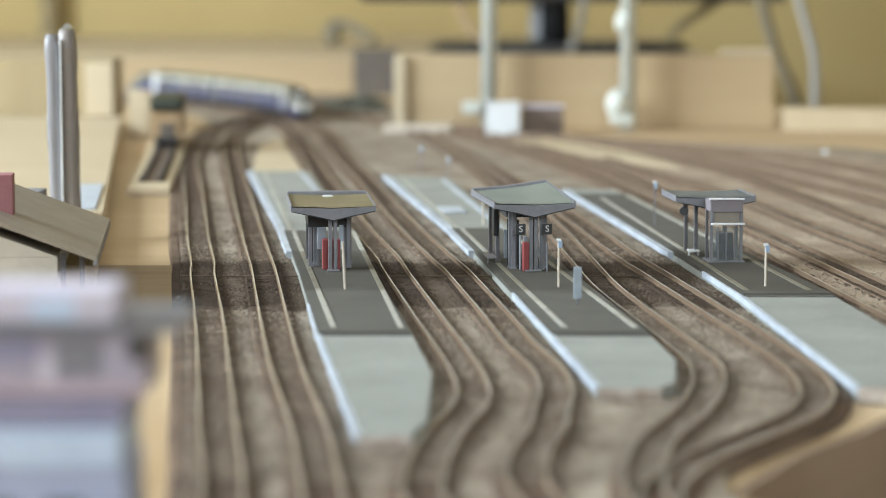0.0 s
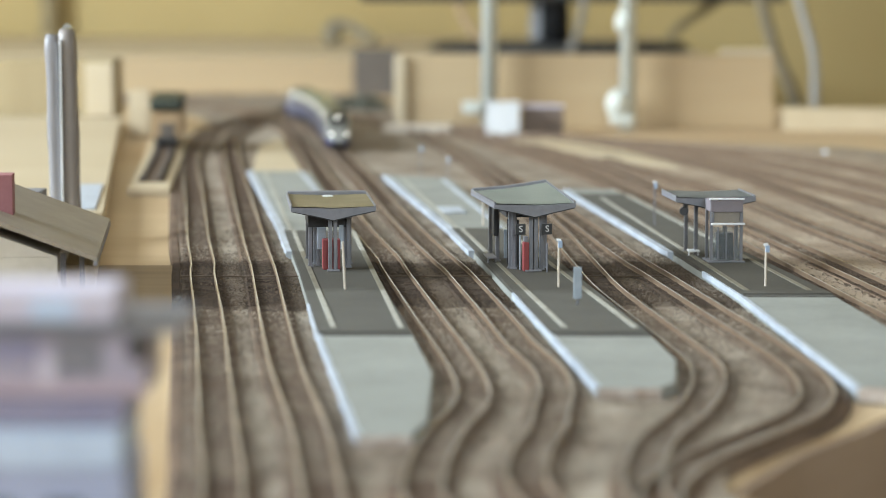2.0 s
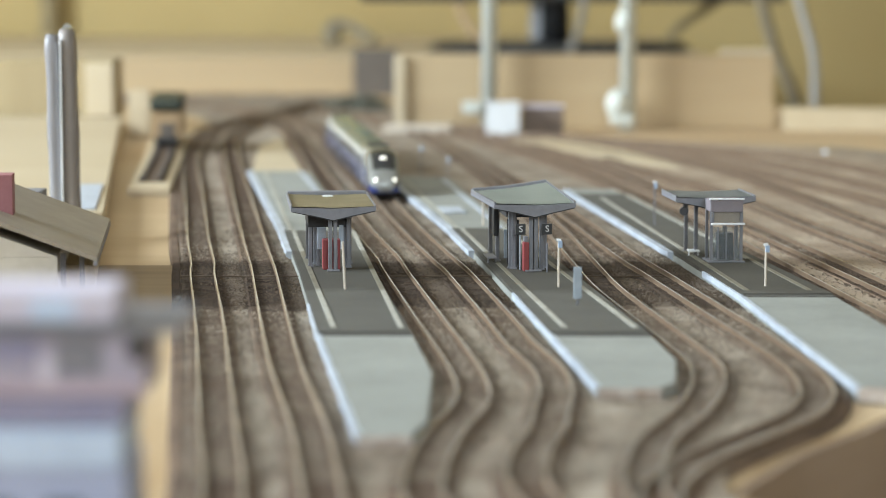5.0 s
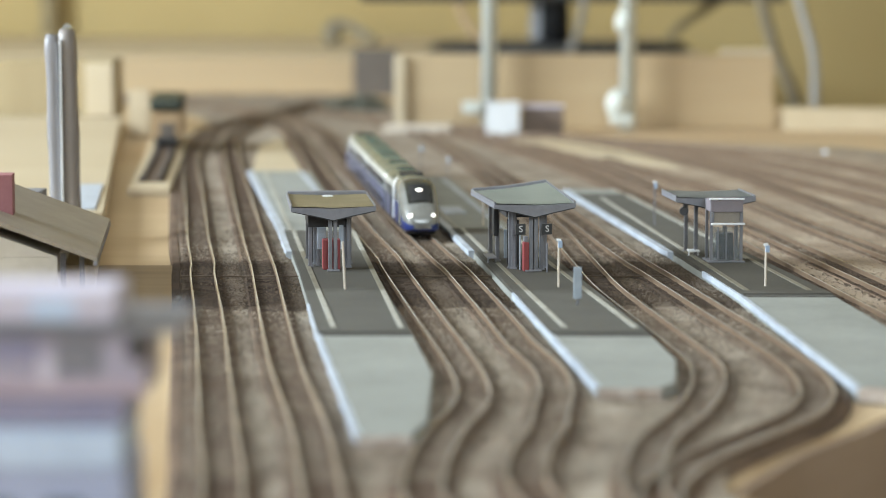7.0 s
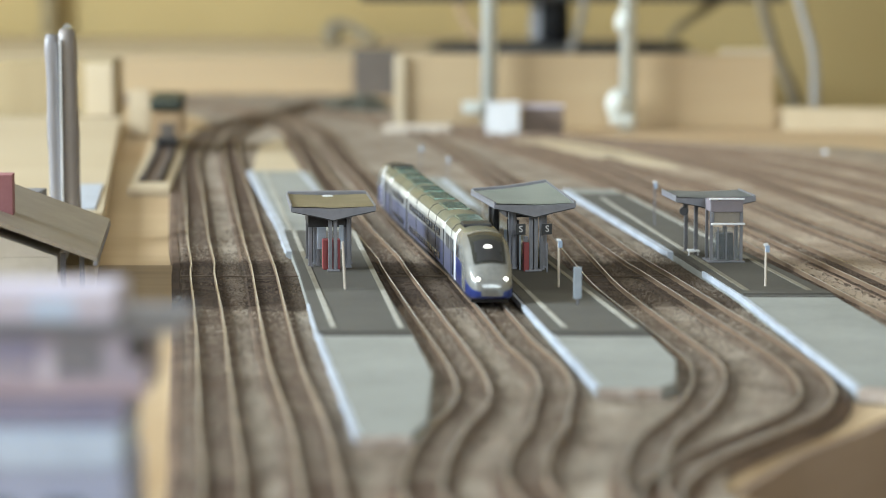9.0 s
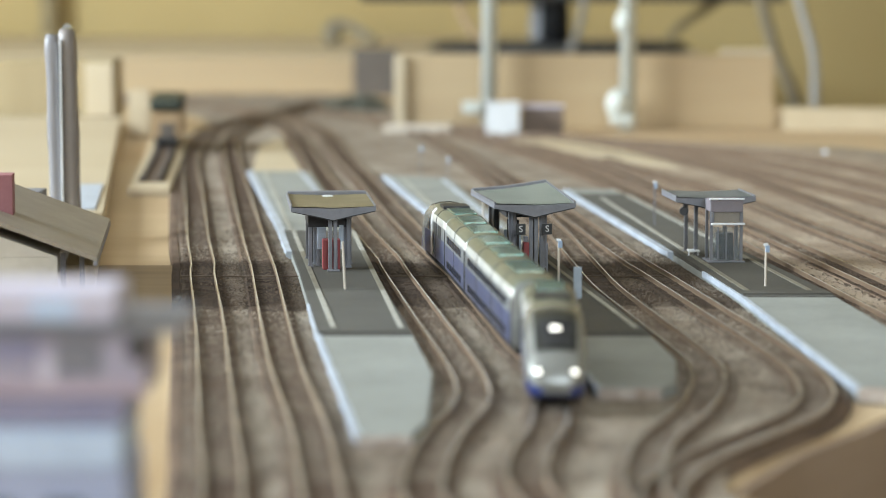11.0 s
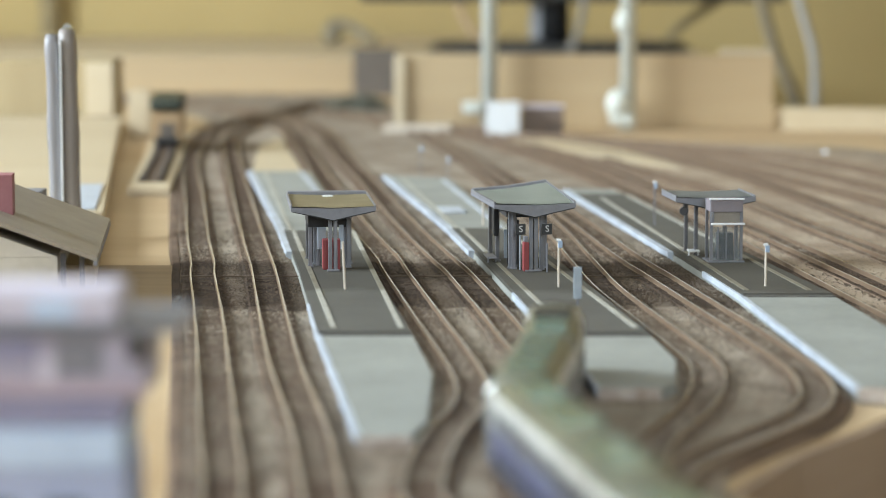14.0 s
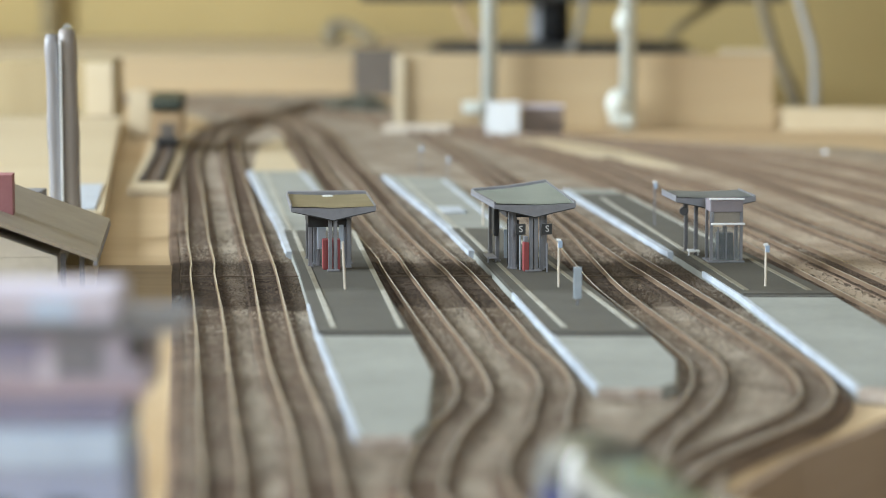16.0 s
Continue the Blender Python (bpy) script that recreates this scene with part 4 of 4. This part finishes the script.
# house with a low pitched roof
hs = holder("model_house", pose(-0.172, 0.94, 0.012, 0, 0, 5.5), "pale model house with a brown pitched roof and red chimney", "model building")
part("wall", box(B(), -0.035, 0.028, 0.004, 0.132, -0.012, 0.0085), M_HOUSE, hs, "off-white wall")
bm = B()
v = [bm.verts.new(p) for p in ((-0.035, 0.004, 0.0086), (0.028, 0.004, 0.0086), (-0.004, 0.004, 0.0205), (-0.035, 0.132, 0.0086), (0.028, 0.132, 0.0086), (-0.004, 0.132, 0.0205))]
for f in ((0, 1, 2), (3, 5, 4), (0, 2, 5, 3), (1, 4, 5, 2), (0, 3, 4, 1)):
    bm.faces.new([v[i] for i in f])
part("gable", bm, M_HOUSE, hs, "off-white gable")
for x1, z1 in ((-0.050, 0.0075), (0.043, 0.0075)):
    bm = B()
    a, b = Vector((-0.004, 0.0255)), Vector((x1, z1))
    quad = [(a.x, a.y), (b.x, b.y), (b.x, b.y + 0.0018), (a.x, a.y + 0.0018)]
    lo = [bm.verts.new((x, -0.004, z)) for x, z in quad]
    hi = [bm.verts.new((x, 0.141, z)) for x, z in quad]
    bm.faces.new(lo)
    bm.faces.new(hi[::-1])
    for i in range(4):
        bm.faces.new((lo[i], hi[i], hi[(i + 1) % 4], lo[(i + 1) % 4]))
    part("roof", bm, M_SLATE, hs, "brown grey card roof slope")
part("fascia", box(B(), 0.0418, 0.0432, -0.005, 0.143, 0.0060, 0.0078, 0.0002), M_STEELGREY, hs, "grey eave strip")
part("chimney", box(B(), 0.002, 0.0100, 0.03, 0.042, 0.018, 0.0375, 0.0004), M_CHIMNEY, hs, "red chimney block")
for x in (0.030, 0.037):
    part("post", box(B(), x - 0.001, x + 0.001, 0.006, 0.008, -0.012, 0.0095), M_DARKGREY, hs, "dark porch post")
part("door", box(B(), -0.002, 0.006, 0.0032, 0.0040, -0.012, 0.0035, 0.0002), M_BLUEGREY, hs, "blue grey door")
thing("grey_shed", box(B(), -0.0085, 0.010, -0.02, 0.02, 0, 0.0195, 0.0008), M_STEELGREY, "low grey card shed behind the house", "model building", pose(-0.185, 1.10, 0.012))
thing("paper_sheet", box(B(), -0.0065, 0.0065, -0.07, 0.07, 0, 0.0008, 0.0002), M_EDGE, "white sheet of card lying on the raised board", "card sheet", pose(-0.1815, 1.29, 0.0121, 0, 0, 6))

# large station building close to the lens
st = holder("station_building", pose(-0.0639, 0.50, 0.0), "out of focus lilac and pale blue station building with flat roof", "model building")
part("lower_wall", box(B(), -0.070, 0.0, 0.003, 0.034, 0.0, 0.0284, 0.0006), M_BLUEGREY, st, "blue grey lower storey")
part("cornice", box(B(), -0.071, -0.0006, 0.001, 0.035, 0.0285, 0.0372, 0.0014), M_PALEBLUE, st, "bright pale blue cornice band")
part("ledge", box(B(), -0.071, 0.0002, 0.002, 0.035, 0.0373, 0.0428, 0.0010), M_LEDGE, st, "violet grey ledge")
part("upper_wall", box(B(), -0.070, 0.0042, 0.004, 0.033, 0.0429, 0.0559, 0.0006), M_LAVENDER, st, "lilac upper storey")
part("band", box(B(), -0.070, 0.0044, 0.0030, 0.0042, 0.0432, 0.0462, 0.0003), M_PINKBAND, st, "dull pink band below the windows")
part("roof_slab", box(B(), -0.072, 0.0115, 0.000, 0.036, 0.0560, 0.0578, 0.0005), M_STEELGREY, st, "grey flat roof slab")
part("roof_top", box(B(), -0.071, -0.0012, 0.002, 0.024, 0.0579, 0.0648, 0.0012), M_LILAC, st, "pale lilac roof top box")
part("roof_panel", box(B(), -0.0180, -0.0095, 0.0010, 0.0019, 0.0588, 0.0632, 0.0003), M_PALEBLUE, st, "pale blue panel on the roof box")
for x in (-0.0112, -0.0066):
    part("window", box(B(), x - 0.0019, x + 0.0019, 0.0031, 0.0039, 0.0475, 0.0548, 0.0002), M_STEELGREY, st, "grey window")
part("window", box(B(), -0.0290, -0.0175, 0.0031, 0.0039, 0.0500, 0.0552, 0.0002), M_LEDGE, st, "wide blue glazed window")
part("poster", box(B(), -0.0172, -0.0138, 0.0031, 0.0039, 0.0456, 0.0512, 0.0002), M_LILAC, st, "pale poster")
part("opening", box(B(), 0.0012, 0.0044, 0.0022, 0.0040, 0.0505, 0.0558, 0.0002), M_BLACK, st, "black corner opening")
for x in (-0.012, -0.026):
    part("window", box(B(), x - 0.004, x + 0.004, 0.0020, 0.0029, 0.010, 0.022, 0.0002), M_PANE, st, "dark window")

# ---------------- platform furniture ----------------
PT = 0.0056


def letter(ch, size, parent, m):
    cu = bpy.data.curves.new("letter", "FONT")
    cu.body, cu.size, cu.extrude = ch, size, 0.0001
    cu.align_x, cu.align_y = "CENTER", "CENTER"
    tmp = bpy.data.objects.new("letter", cu)
    me = bpy.data.meshes.new_from_object(tmp)
    bpy.data.objects.remove(tmp)
    me.materials.append(M_LETTER)
    return piece("letter", me, parent, m, "pale letter %s" % ch)


def canopy_roof(h, w, depth, top, m, lean=0.0):
    """A butterfly roof: flat top, underside that sinks to a ridge in the middle."""
    bm = B()
    sec = [(-w, top - 0.0016), (-w, top), (-w * 0.5, top - 0.0003), (0, top - 0.0006), (w * 0.5, top - 0.0003), (w, top + 0.0002), (w, top - 0.0014), (w * 0.45, top - 0.0034), (0, top - 0.0052), (-w * 0.45, top - 0.0034)]
    fr = [bm.verts.new((x, 0, z)) for x, z in sec]
    bk = [bm.verts.new((x, depth, z + lean * x)) for x, z in sec]
    bm.faces.new(fr)
    bm.faces.new(bk[::-1])
    n = len(sec)
    for i in range(n):
        bm.faces.new((fr[i], bk[i], bk[(i + 1) % n], fr[(i + 1) % n]))
    roof = part("roof", bm, M_STEELGREY, h, "grey card roof with a keel shaped underside")
    # black sheet below the keel: the roof's underside shade, put in as colour
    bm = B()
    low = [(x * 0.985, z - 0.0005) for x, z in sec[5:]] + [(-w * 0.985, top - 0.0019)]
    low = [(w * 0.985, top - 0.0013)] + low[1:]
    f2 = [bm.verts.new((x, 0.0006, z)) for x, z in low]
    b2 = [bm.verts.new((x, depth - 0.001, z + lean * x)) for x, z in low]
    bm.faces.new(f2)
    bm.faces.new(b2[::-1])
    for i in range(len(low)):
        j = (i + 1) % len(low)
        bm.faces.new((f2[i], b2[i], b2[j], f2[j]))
    part("soffit", bm, M_BLACK, roof, "black sheet standing in for the shade under the roof")
    bm = B()
    k = 0.0007
    rows = []
    for a in range(13):
        u = a / 12
        row = []
        for q in range(17):
            x = (-w + k) + 2 * (w - k) * q / 16
            z = top + 0.0004 - 0.0006 * (1 - abs(x) / w) + lean * x * u + 0.00012 * noise.noise((x * 120, u * 4, depth * 90))
            row.append(bm.verts.new((x, k + (depth - 2 * k) * u, z)))
        rows.append(row)
    for r0, r1 in zip(rows, rows[1:]):
        for q in range(16):
            bm.faces.new((r0[q], r0[q + 1], r1[q + 1], r1[q]))
    bmesh.ops.solidify(bm, geom=bm.faces[:], thickness=0.0003)
    part("covering", bm, m, roof, "weathered roof covering", smooth=True)
    for s in (-1, 1):
        bm = B()
        v0 = [bm.verts.new((s * w, y, top + z + (lean * s * w if y else 0))) for y in (0.0, depth) for z in (0.0001, 0.0010)]
        v1 = [bm.verts.new((s * (w - 0.0006), y, top + z + (lean * s * w if y else 0))) for y in (0.0, depth) for z in (0.0001, 0.0010)]
        for q in ((v0[0], v0[1], v0[3], v0[2]), (v1[0], v1[2], v1[3], v1[1]), (v0[1], v1[1], v1[3], v0[3]), (v0[0], v0[2], v1[2], v1[0]), (v0[0], v1[0], v1[1], v0[1]), (v0[2], v0[3], v1[3], v1[2])):
            bm.faces.new(q)
        part("rim", bm, M_POST, roof, "thin rim strip")


def posts(h, spots, top, m=M_POST, r=0.0008):
    for x, y in spots:
        bm = box(B(), x - r, x + r, y - r, y + r, 0, top, 0.0002)
        box(bm, x - r * 1.5, x + r * 1.5, y - r * 1.5, y + r * 1.5, 0, 0.0006)
        part("post", bm, m, h, "grey canopy post")


# first shelter
c1 = holder("platform_canopy", pose(-0.0442, 1.022, PT, 0, 0, 5.2), "grey platform canopy with tan roof and red machine", "canopy", group="platform canopies")
canopy_roof(c1, 0.0172, 0.061, 0.0265, M_ROOFTAN)
posts(c1, [(-0.0011, 0.006), (0.0010, 0.006), (-0.0050, 0.026), (0.0070, 0.018), (-0.0086, 0.022), (-0.0062, 0.030), (0.0056, 0.022), (0.0080, 0.030), (-0.0086, 0.050), (0.0080, 0.050)], 0.0222)
part("beam", box(B(), -0.0096, 0.0078, 0.020, 0.0520, 0.0165, 0.0226, 0.0003), M_BLACK, c1, "dark cross beam")
part("vending_machine", box(B(), -0.0040, 0.0032, 0.010, 0.017, 0.0, 0.0122, 0.0003), M_RED, c1, "red machine panel")
part("front_step", box(B(), -0.0024, 0.0026, 0.0035, 0.0055, 0.0, 0.0007, 0.0002), M_POST, c1)
part("poster", box(B(), -0.0058, -0.0022, 0.0190, 0.0196, 0.0075, 0.0165, 0.0001), M_BLUEGLASS, c1, "pale blue poster panel")
part("poster", box(B(), 0.0030, 0.0050, 0.0190, 0.0196, 0.0075, 0.0175, 0.0001), M_BLUEGLASS, c1, "pale blue poster panel")
for x in (-0.0070, 0.0066):
    part("upright_panel", box(B(), x - 0.0006, x + 0.0006, 0.0400, 0.0406, 0.0, 0.0165, 0.0001), M_DARKGREY, c1, "dark narrow panel")
# small bright glint on the roof, modelled as a white patch
part("skylight", box(B(), -0.0022, 0.0022, 0.0500, 0.0540, 0.0260, 0.0268, 0.0003), M_WHITE, c1, "white patch painted as a glint on the roof")
part("end_rim", box(B(), -0.0168, 0.0166, 0.0575, 0.0610, 0.0260, 0.0280, 0.0003), M_STEELGREY, c1, "raised grey rear rim")

# second shelter, with two sector signs
c2 = holder("platform_canopy", pose(0.0372, 1.022, PT, 0, 0, 6.0), "grey platform canopy with two black letter signs", "canopy", group="platform canopies")
canopy_roof(c2, 0.0166, 0.082, 0.0278, M_ROOFGREEN, 0.11)
posts(c2, [(-0.0008, 0.006), (0.0012, 0.006), (-0.0068, 0.014), (0.0066, 0.018), (0.0040, 0.010), (-0.0080, 0.016), (-0.0056, 0.020), (0.0054, 0.016), (-0.0100, 0.042), (0.0078, 0.030), (-0.0100, 0.066), (0.0078, 0.066)], 0.0235)
part("beam", box(B(), -0.0094, 0.0076, 0.018, 0.070, 0.0208, 0.0232, 0.0003), M_DARKGREY, c2, "dark cross beam")
for x, r, z in ((-0.0068, 0.0007, 0.0190), (-0.0030, 0.0006, 0.0185), (0.0036, 0.0008, 0.0190)):
    part("upright_panel", box(B(), x - r, x + r, 0.0300, 0.0308, 0.0, z, 0.0001), M_DARKGREY, c2, "dark narrow panel")
for x, z in ((-0.0047, 0.0142), (0.0035, 0.0110), (0.0046, 0.0110)):
    part("glass_strip", box(B(), x - 0.0003, x + 0.0003, 0.0100, 0.0106, 0.0, z, 0.0001), M_BLUEGLASS, c2, "pale glazed strip")
rear = B()
for x0, x1 in ((-0.0160, 0.0), (0.0, 0.0160)):
    lo = [rear.verts.new((x, y, 0.0278 + 0.11 * x + z - (0.0005 if x == 0 else 0.0))) for x in (x0, x1) for y in (0.0785, 0.0815) for z in (0.0, 0.0014)]
    for q in ((0, 1, 3, 2), (4, 6, 7, 5), (0, 4, 5, 1), (2, 3, 7, 6), (1, 5, 7, 3), (0, 2, 6, 4)):
        rear.faces.new([lo[i] for i in q])
part("end_rim", rear, M_STEELGREY, c2, "raised grey rear rim")
part("hanging_panel", box(B(), -0.0120, -0.0100, 0.038, 0.046, 0.0110, 0.0240, 0.0003), M_BLACK, c2, "black hanging panel")
part("vending_machine", box(B(), -0.0040, -0.0018, 0.004, 0.009, 0.0, 0.0118, 0.0003), M_RED, c2, "red machine panel")
part("machine_frame", box(B(), -0.0037, -0.0021, 0.005, 0.008, 0.0119, 0.0142, 0.0003), M_POST, c2, "white machine top")
part("front_step", box(B(), -0.0034, 0.0034, 0.0035, 0.0055, 0.0, 0.0007, 0.0002), M_POST, c2)
for x in (-0.0066, -0.0086):
    part("poster", box(B(), x - 0.0007, x + 0.0007, 0.026, 0.0266, 0.003, 0.0150, 0.0001), M_BLUEGLASS, c2, "pale blue panel")
part("bench", box(B(), -0.0150, -0.0110, 0.034, 0.050, 0.0018, 0.0024, 0.0002), M_POST, c2, "grey bench seat")
for x in (-0.0146, -0.0114):
    part("bench_leg", box(B(), x - 0.0003, x + 0.0003, 0.036, 0.037, 0.0, 0.0018), M_POST, c2)
part("rail_stand", box(B(), 0.0046, 0.0053, -0.0004, 0.0004, 0.0, 0.0120, 0.0002), M_POST, c2, "thin grey stand")
for x in (-0.0054, 0.0054):
    sg = part("sign", box(B(), x - 0.0020, x + 0.0020, 0.0030, 0.0040, 0.0151, 0.0195, 0.0002), M_BLACK, c2, "square black sector sign")
    letter("S", 0.0037, sg, pose(x, 0.0027, 0.0174, 90, 0, 0))

# third shelter, with a glazed lift shaft
c3 = holder("platform_canopy", pose(0.1158, 1.074, PT, 0, 0, 5.5), "grey platform canopy with round clock beside lift shaft", "canopy", group="platform canopies")
canopy_roof(c3, 0.0172, 0.034, 0.0257, M_ROOFPALE)
posts(c3, [(-0.0062, 0.012), (-0.0078, 0.026), (0.0064, 0.012)], 0.0225)
bm = B()
rod(bm, (-0.0125, 0.006, 0.0195), (-0.0125, 0.0075, 0.0195), 0.0019, n=20)
clock = part("clock", bm, M_DARKGREY, c3, "round dark station clock")
part("clock_arm", box(B(), -0.0128, -0.0122, 0.0064, 0.0070, 0.0212, 0.0243), M_POST, clock)
part("bench", box(B(), -0.0098, -0.0050, 0.008, 0.014, 0.0016, 0.0024, 0.0002), M_WHITE, c3, "white bench seat")
for x in (-0.0094, -0.0054):
    part("bench_leg", box(B(), x - 0.0003, x + 0.0003, 0.010, 0.011, 0.0, 0.0016), M_WHITE, c3)

lift = holder("lift_shaft", pose(0.1185, 1.058, PT, 0, 0, 4), "glazed grey lift shaft on the platform", "lift")
part("plinth", box(B(), -0.0078, 0.0078, -0.0012, 0.0125, 0, 0.0007, 0.0002), M_STEELGREY, lift)
for x in (-0.0063, 0.0063):
    for y in (0.0, 0.0112):
        part("corner_post", box(B(), x - 0.0006, x + 0.0006, y - 0.0006, y + 0.0006, 0.0007, 0.0262, 0.0001), M_POST, lift)
part("top_panel", box(B(), -0.0068, 0.0068, -0.0010, 0.0122, 0.0212, 0.0262, 0.0003), M_SHAFT, lift, "lilac grey top panel")
part("top_window", box(B(), -0.0052, 0.0056, -0.0003, 0.0115, 0.0168, 0.0211, 0.0001), M_SLATE, lift, "brown grey upper pane")
for x in (-0.0060, 0.0062):
    part("trim", box(B(), x - 0.0006, x + 0.0006, -0.0014, -0.0006, 0.0168, 0.0211, 0.0001), M_POST, lift)
part("ledge", box(B(), -0.0066, 0.0076, -0.0022, -0.0006, 0.0158, 0.0167, 0.0002), M_WHITE, lift, "white ledge")
for x in (-0.0035, 0.0, 0.0035):
    part("mullion", box(B(), x - 0.0003, x + 0.0003, -0.0007, -0.0001, 0.0007, 0.0150, 0.0001), M_POST, lift)
for x in (-0.0048, -0.00175, 0.00175, 0.0048):
    part("pane", box(B(), x - 0.0012, x + 0.0012, 0.0000, 0.0003, 0.0010, 0.0148), M_GLASS, lift, "clear pane")
part("car", box(B(), -0.0028, 0.0036, 0.003, 0.0095, 0.0007, 0.0120, 0.0003), M_DARKGREY, lift, "dark lift cabin")
part("roof_rail", box(B(), -0.0074, 0.0074, -0.0016, -0.0004, 0.0263, 0.0270, 0.0002), M_WHITE, lift, "white top edge")


def lamp(x, y, h, head, m, label, lean=0.0, r=0.00045):
    ob = holder("platform_lamp", pose(x, y, PT, 0, lean, 0), label, "platform lamp", group="platform posts")
    part("pole", rod(B(), (0, 0, 0), (0, 0, h), r, n=8), m, ob)
    if head:
        part("head", box(B(), -0.0003, 0.0014, -0.0006, 0.0006, h - 0.0026, h + 0.0002, 0.0003), M_BLUE, ob, "pale blue sign head")
        part("cap", box(B(), -0.0009, 0.0009, -0.0006, 0.0006, h, h + 0.0009, 0.0002), M_WHITE, ob, "white cap")


lamp(-0.0376, 0.968, 0.0185, False, M_CREAM, "thin cream post standing on the platform", -2.5)
lamp(0.0447, 0.976, 0.0178, True, M_CREAM, "thin cream lamp post with a pale blue head")
lamp(0.1250, 0.978, 0.0158, True, M_CREAM, "thin cream lamp post with a pale blue head")
lamp(0.1014, 1.214, 0.0200, True, M_POST, "thin grey lamp post with a pale blue head", 0, 0.0004)
lamp(0.0028, 1.480, 0.0120, True, M_POST, "thin grey lamp post with a pale blue head", 0, 0.0003)
lamp(-0.0132, 1.50, 0.0170, True, M_POST, "thin grey lamp post with a pale blue head", 0, 0.0003)
lamp(0.0192, 1.209, 0.0160, False, M_CREAM, "thin cream post standing on the platform")
bp = holder("information_panel", pose(0.0492, 0.922, PT, 0, 0, 8), "pale blue information panel on the platform", "sign")
part("panel", box(B(), -0.0015, 0.0015, -0.0003, 0.0003, 0.0025, 0.0142, 0.0002), M_BLUEGLASS, bp)
part("leg", box(B(), -0.0004, 0.0004, -0.0003, 0.0003, 0.0, 0.0025), M_POST, bp)
thing("platform_slab", box(B(), -0.0058, 0.0058, -0.016, 0.016, 0, 0.0006, 0.0002), M_EDGE, "pale rectangular patch on the platform", "platform slab", pose(0.0045, 1.290, 0.0052, 0, 0, 6))

# ---------------- loose ballast ----------------
def inside(poly, x, y):
    hit = np.zeros(len(x), bool)
    for (ax, ay), (bx, by) in zip(poly, poly[1:] + poly[:1]):
        cross = ((ay > y) != (by > y)) & (x < (bx - ax) * (y - ay) / ((by - ay) or 1e-9) + ax)
        hit ^= cross
    return hit


def ballast(count, y0, y1):
    rng = np.random.default_rng(7)
    y = y1 - (y1 - y0) * rng.random(count)
    left = np.interp(y, [0.62, 0.75, 0.905, 1.061, 1.172, 1.375], [-0.065, -0.079, -0.094, -0.110, -0.122, -0.144])
    x = left + (0.02 + 0.175 * y - left) * rng.random(count)
    keep = x < np.interp(y, [0.60, 0.632, 0.690, 0.752, 0.83, 0.95], [0.068, 0.070, 0.097, 0.120, 0.178, 0.25])
    for poly in PLATFORMS:
        keep &= ~inside(poly, x, y)
    x, y = x[keep], y[keep]
    pts = np.array([(p.x, p.y) for w in LINES for p in w if y0 - 0.05 < p.y < y1 + 0.05])
    near = np.concatenate([np.sqrt(((np.stack([x[i:i + 4000], y[i:i + 4000]], 1)[:, None] - pts[None]) ** 2).sum(2)).min(1) for i in range(0, len(x), 4000)])
    keep = (near < 0.0040) | (near > 0.0062)
    x, y, near = x[keep], y[keep], near[keep]
    z = np.where(near < 0.0078, 0.0021, np.where(near < 0.0105, 0.0016, 0.0013))
    n = len(x)
    r = 0.00026 + 0.00034 * rng.random(n)
    axes = np.array([(1, 0, 0), (0, 1, 0), (-1, 0, 0), (0, -1, 0), (0, 0, 0.9), (0, 0, -0.6)])
    jit = 0.65 + 0.7 * rng.random((n, 6, 1))
    a = rng.random(n) * 6.283
    rot = np.zeros((n, 3, 3))
    rot[:, 0, 0], rot[:, 0, 1], rot[:, 1, 0], rot[:, 1, 1], rot[:, 2, 2] = np.cos(a), -np.sin(a), np.sin(a), np.cos(a), 1
    v = np.einsum("nij,kj->nki", rot, axes) * jit * r[:, None, None] + np.stack([x, y, z], 1)[:, None]
    tri = np.array([(0, 1, 4), (1, 2, 4), (2, 3, 4), (3, 0, 4), (1, 0, 5), (2, 1, 5), (3, 2, 5), (0, 3, 5)])
    f = (tri[None] + 6 * np.arange(n)[:, None, None]).reshape(-1, 3)
    me = bpy.data.meshes.new("ballast_stones")
    me.from_pydata(v.reshape(-1, 3).tolist(), [], f.tolist())
    me.materials.append(M_STONES)
    tagged(new("ballast_stones", me), "loose grey and brown ballast grains between the tracks", "ballast", kind="stuff")


ballast(150000, 0.62, 1.36)


def motions():
    """All that moves: the train along its track."""
    for ob, m in TRAIN:
        walk(ob, train_rows(m))


motions()
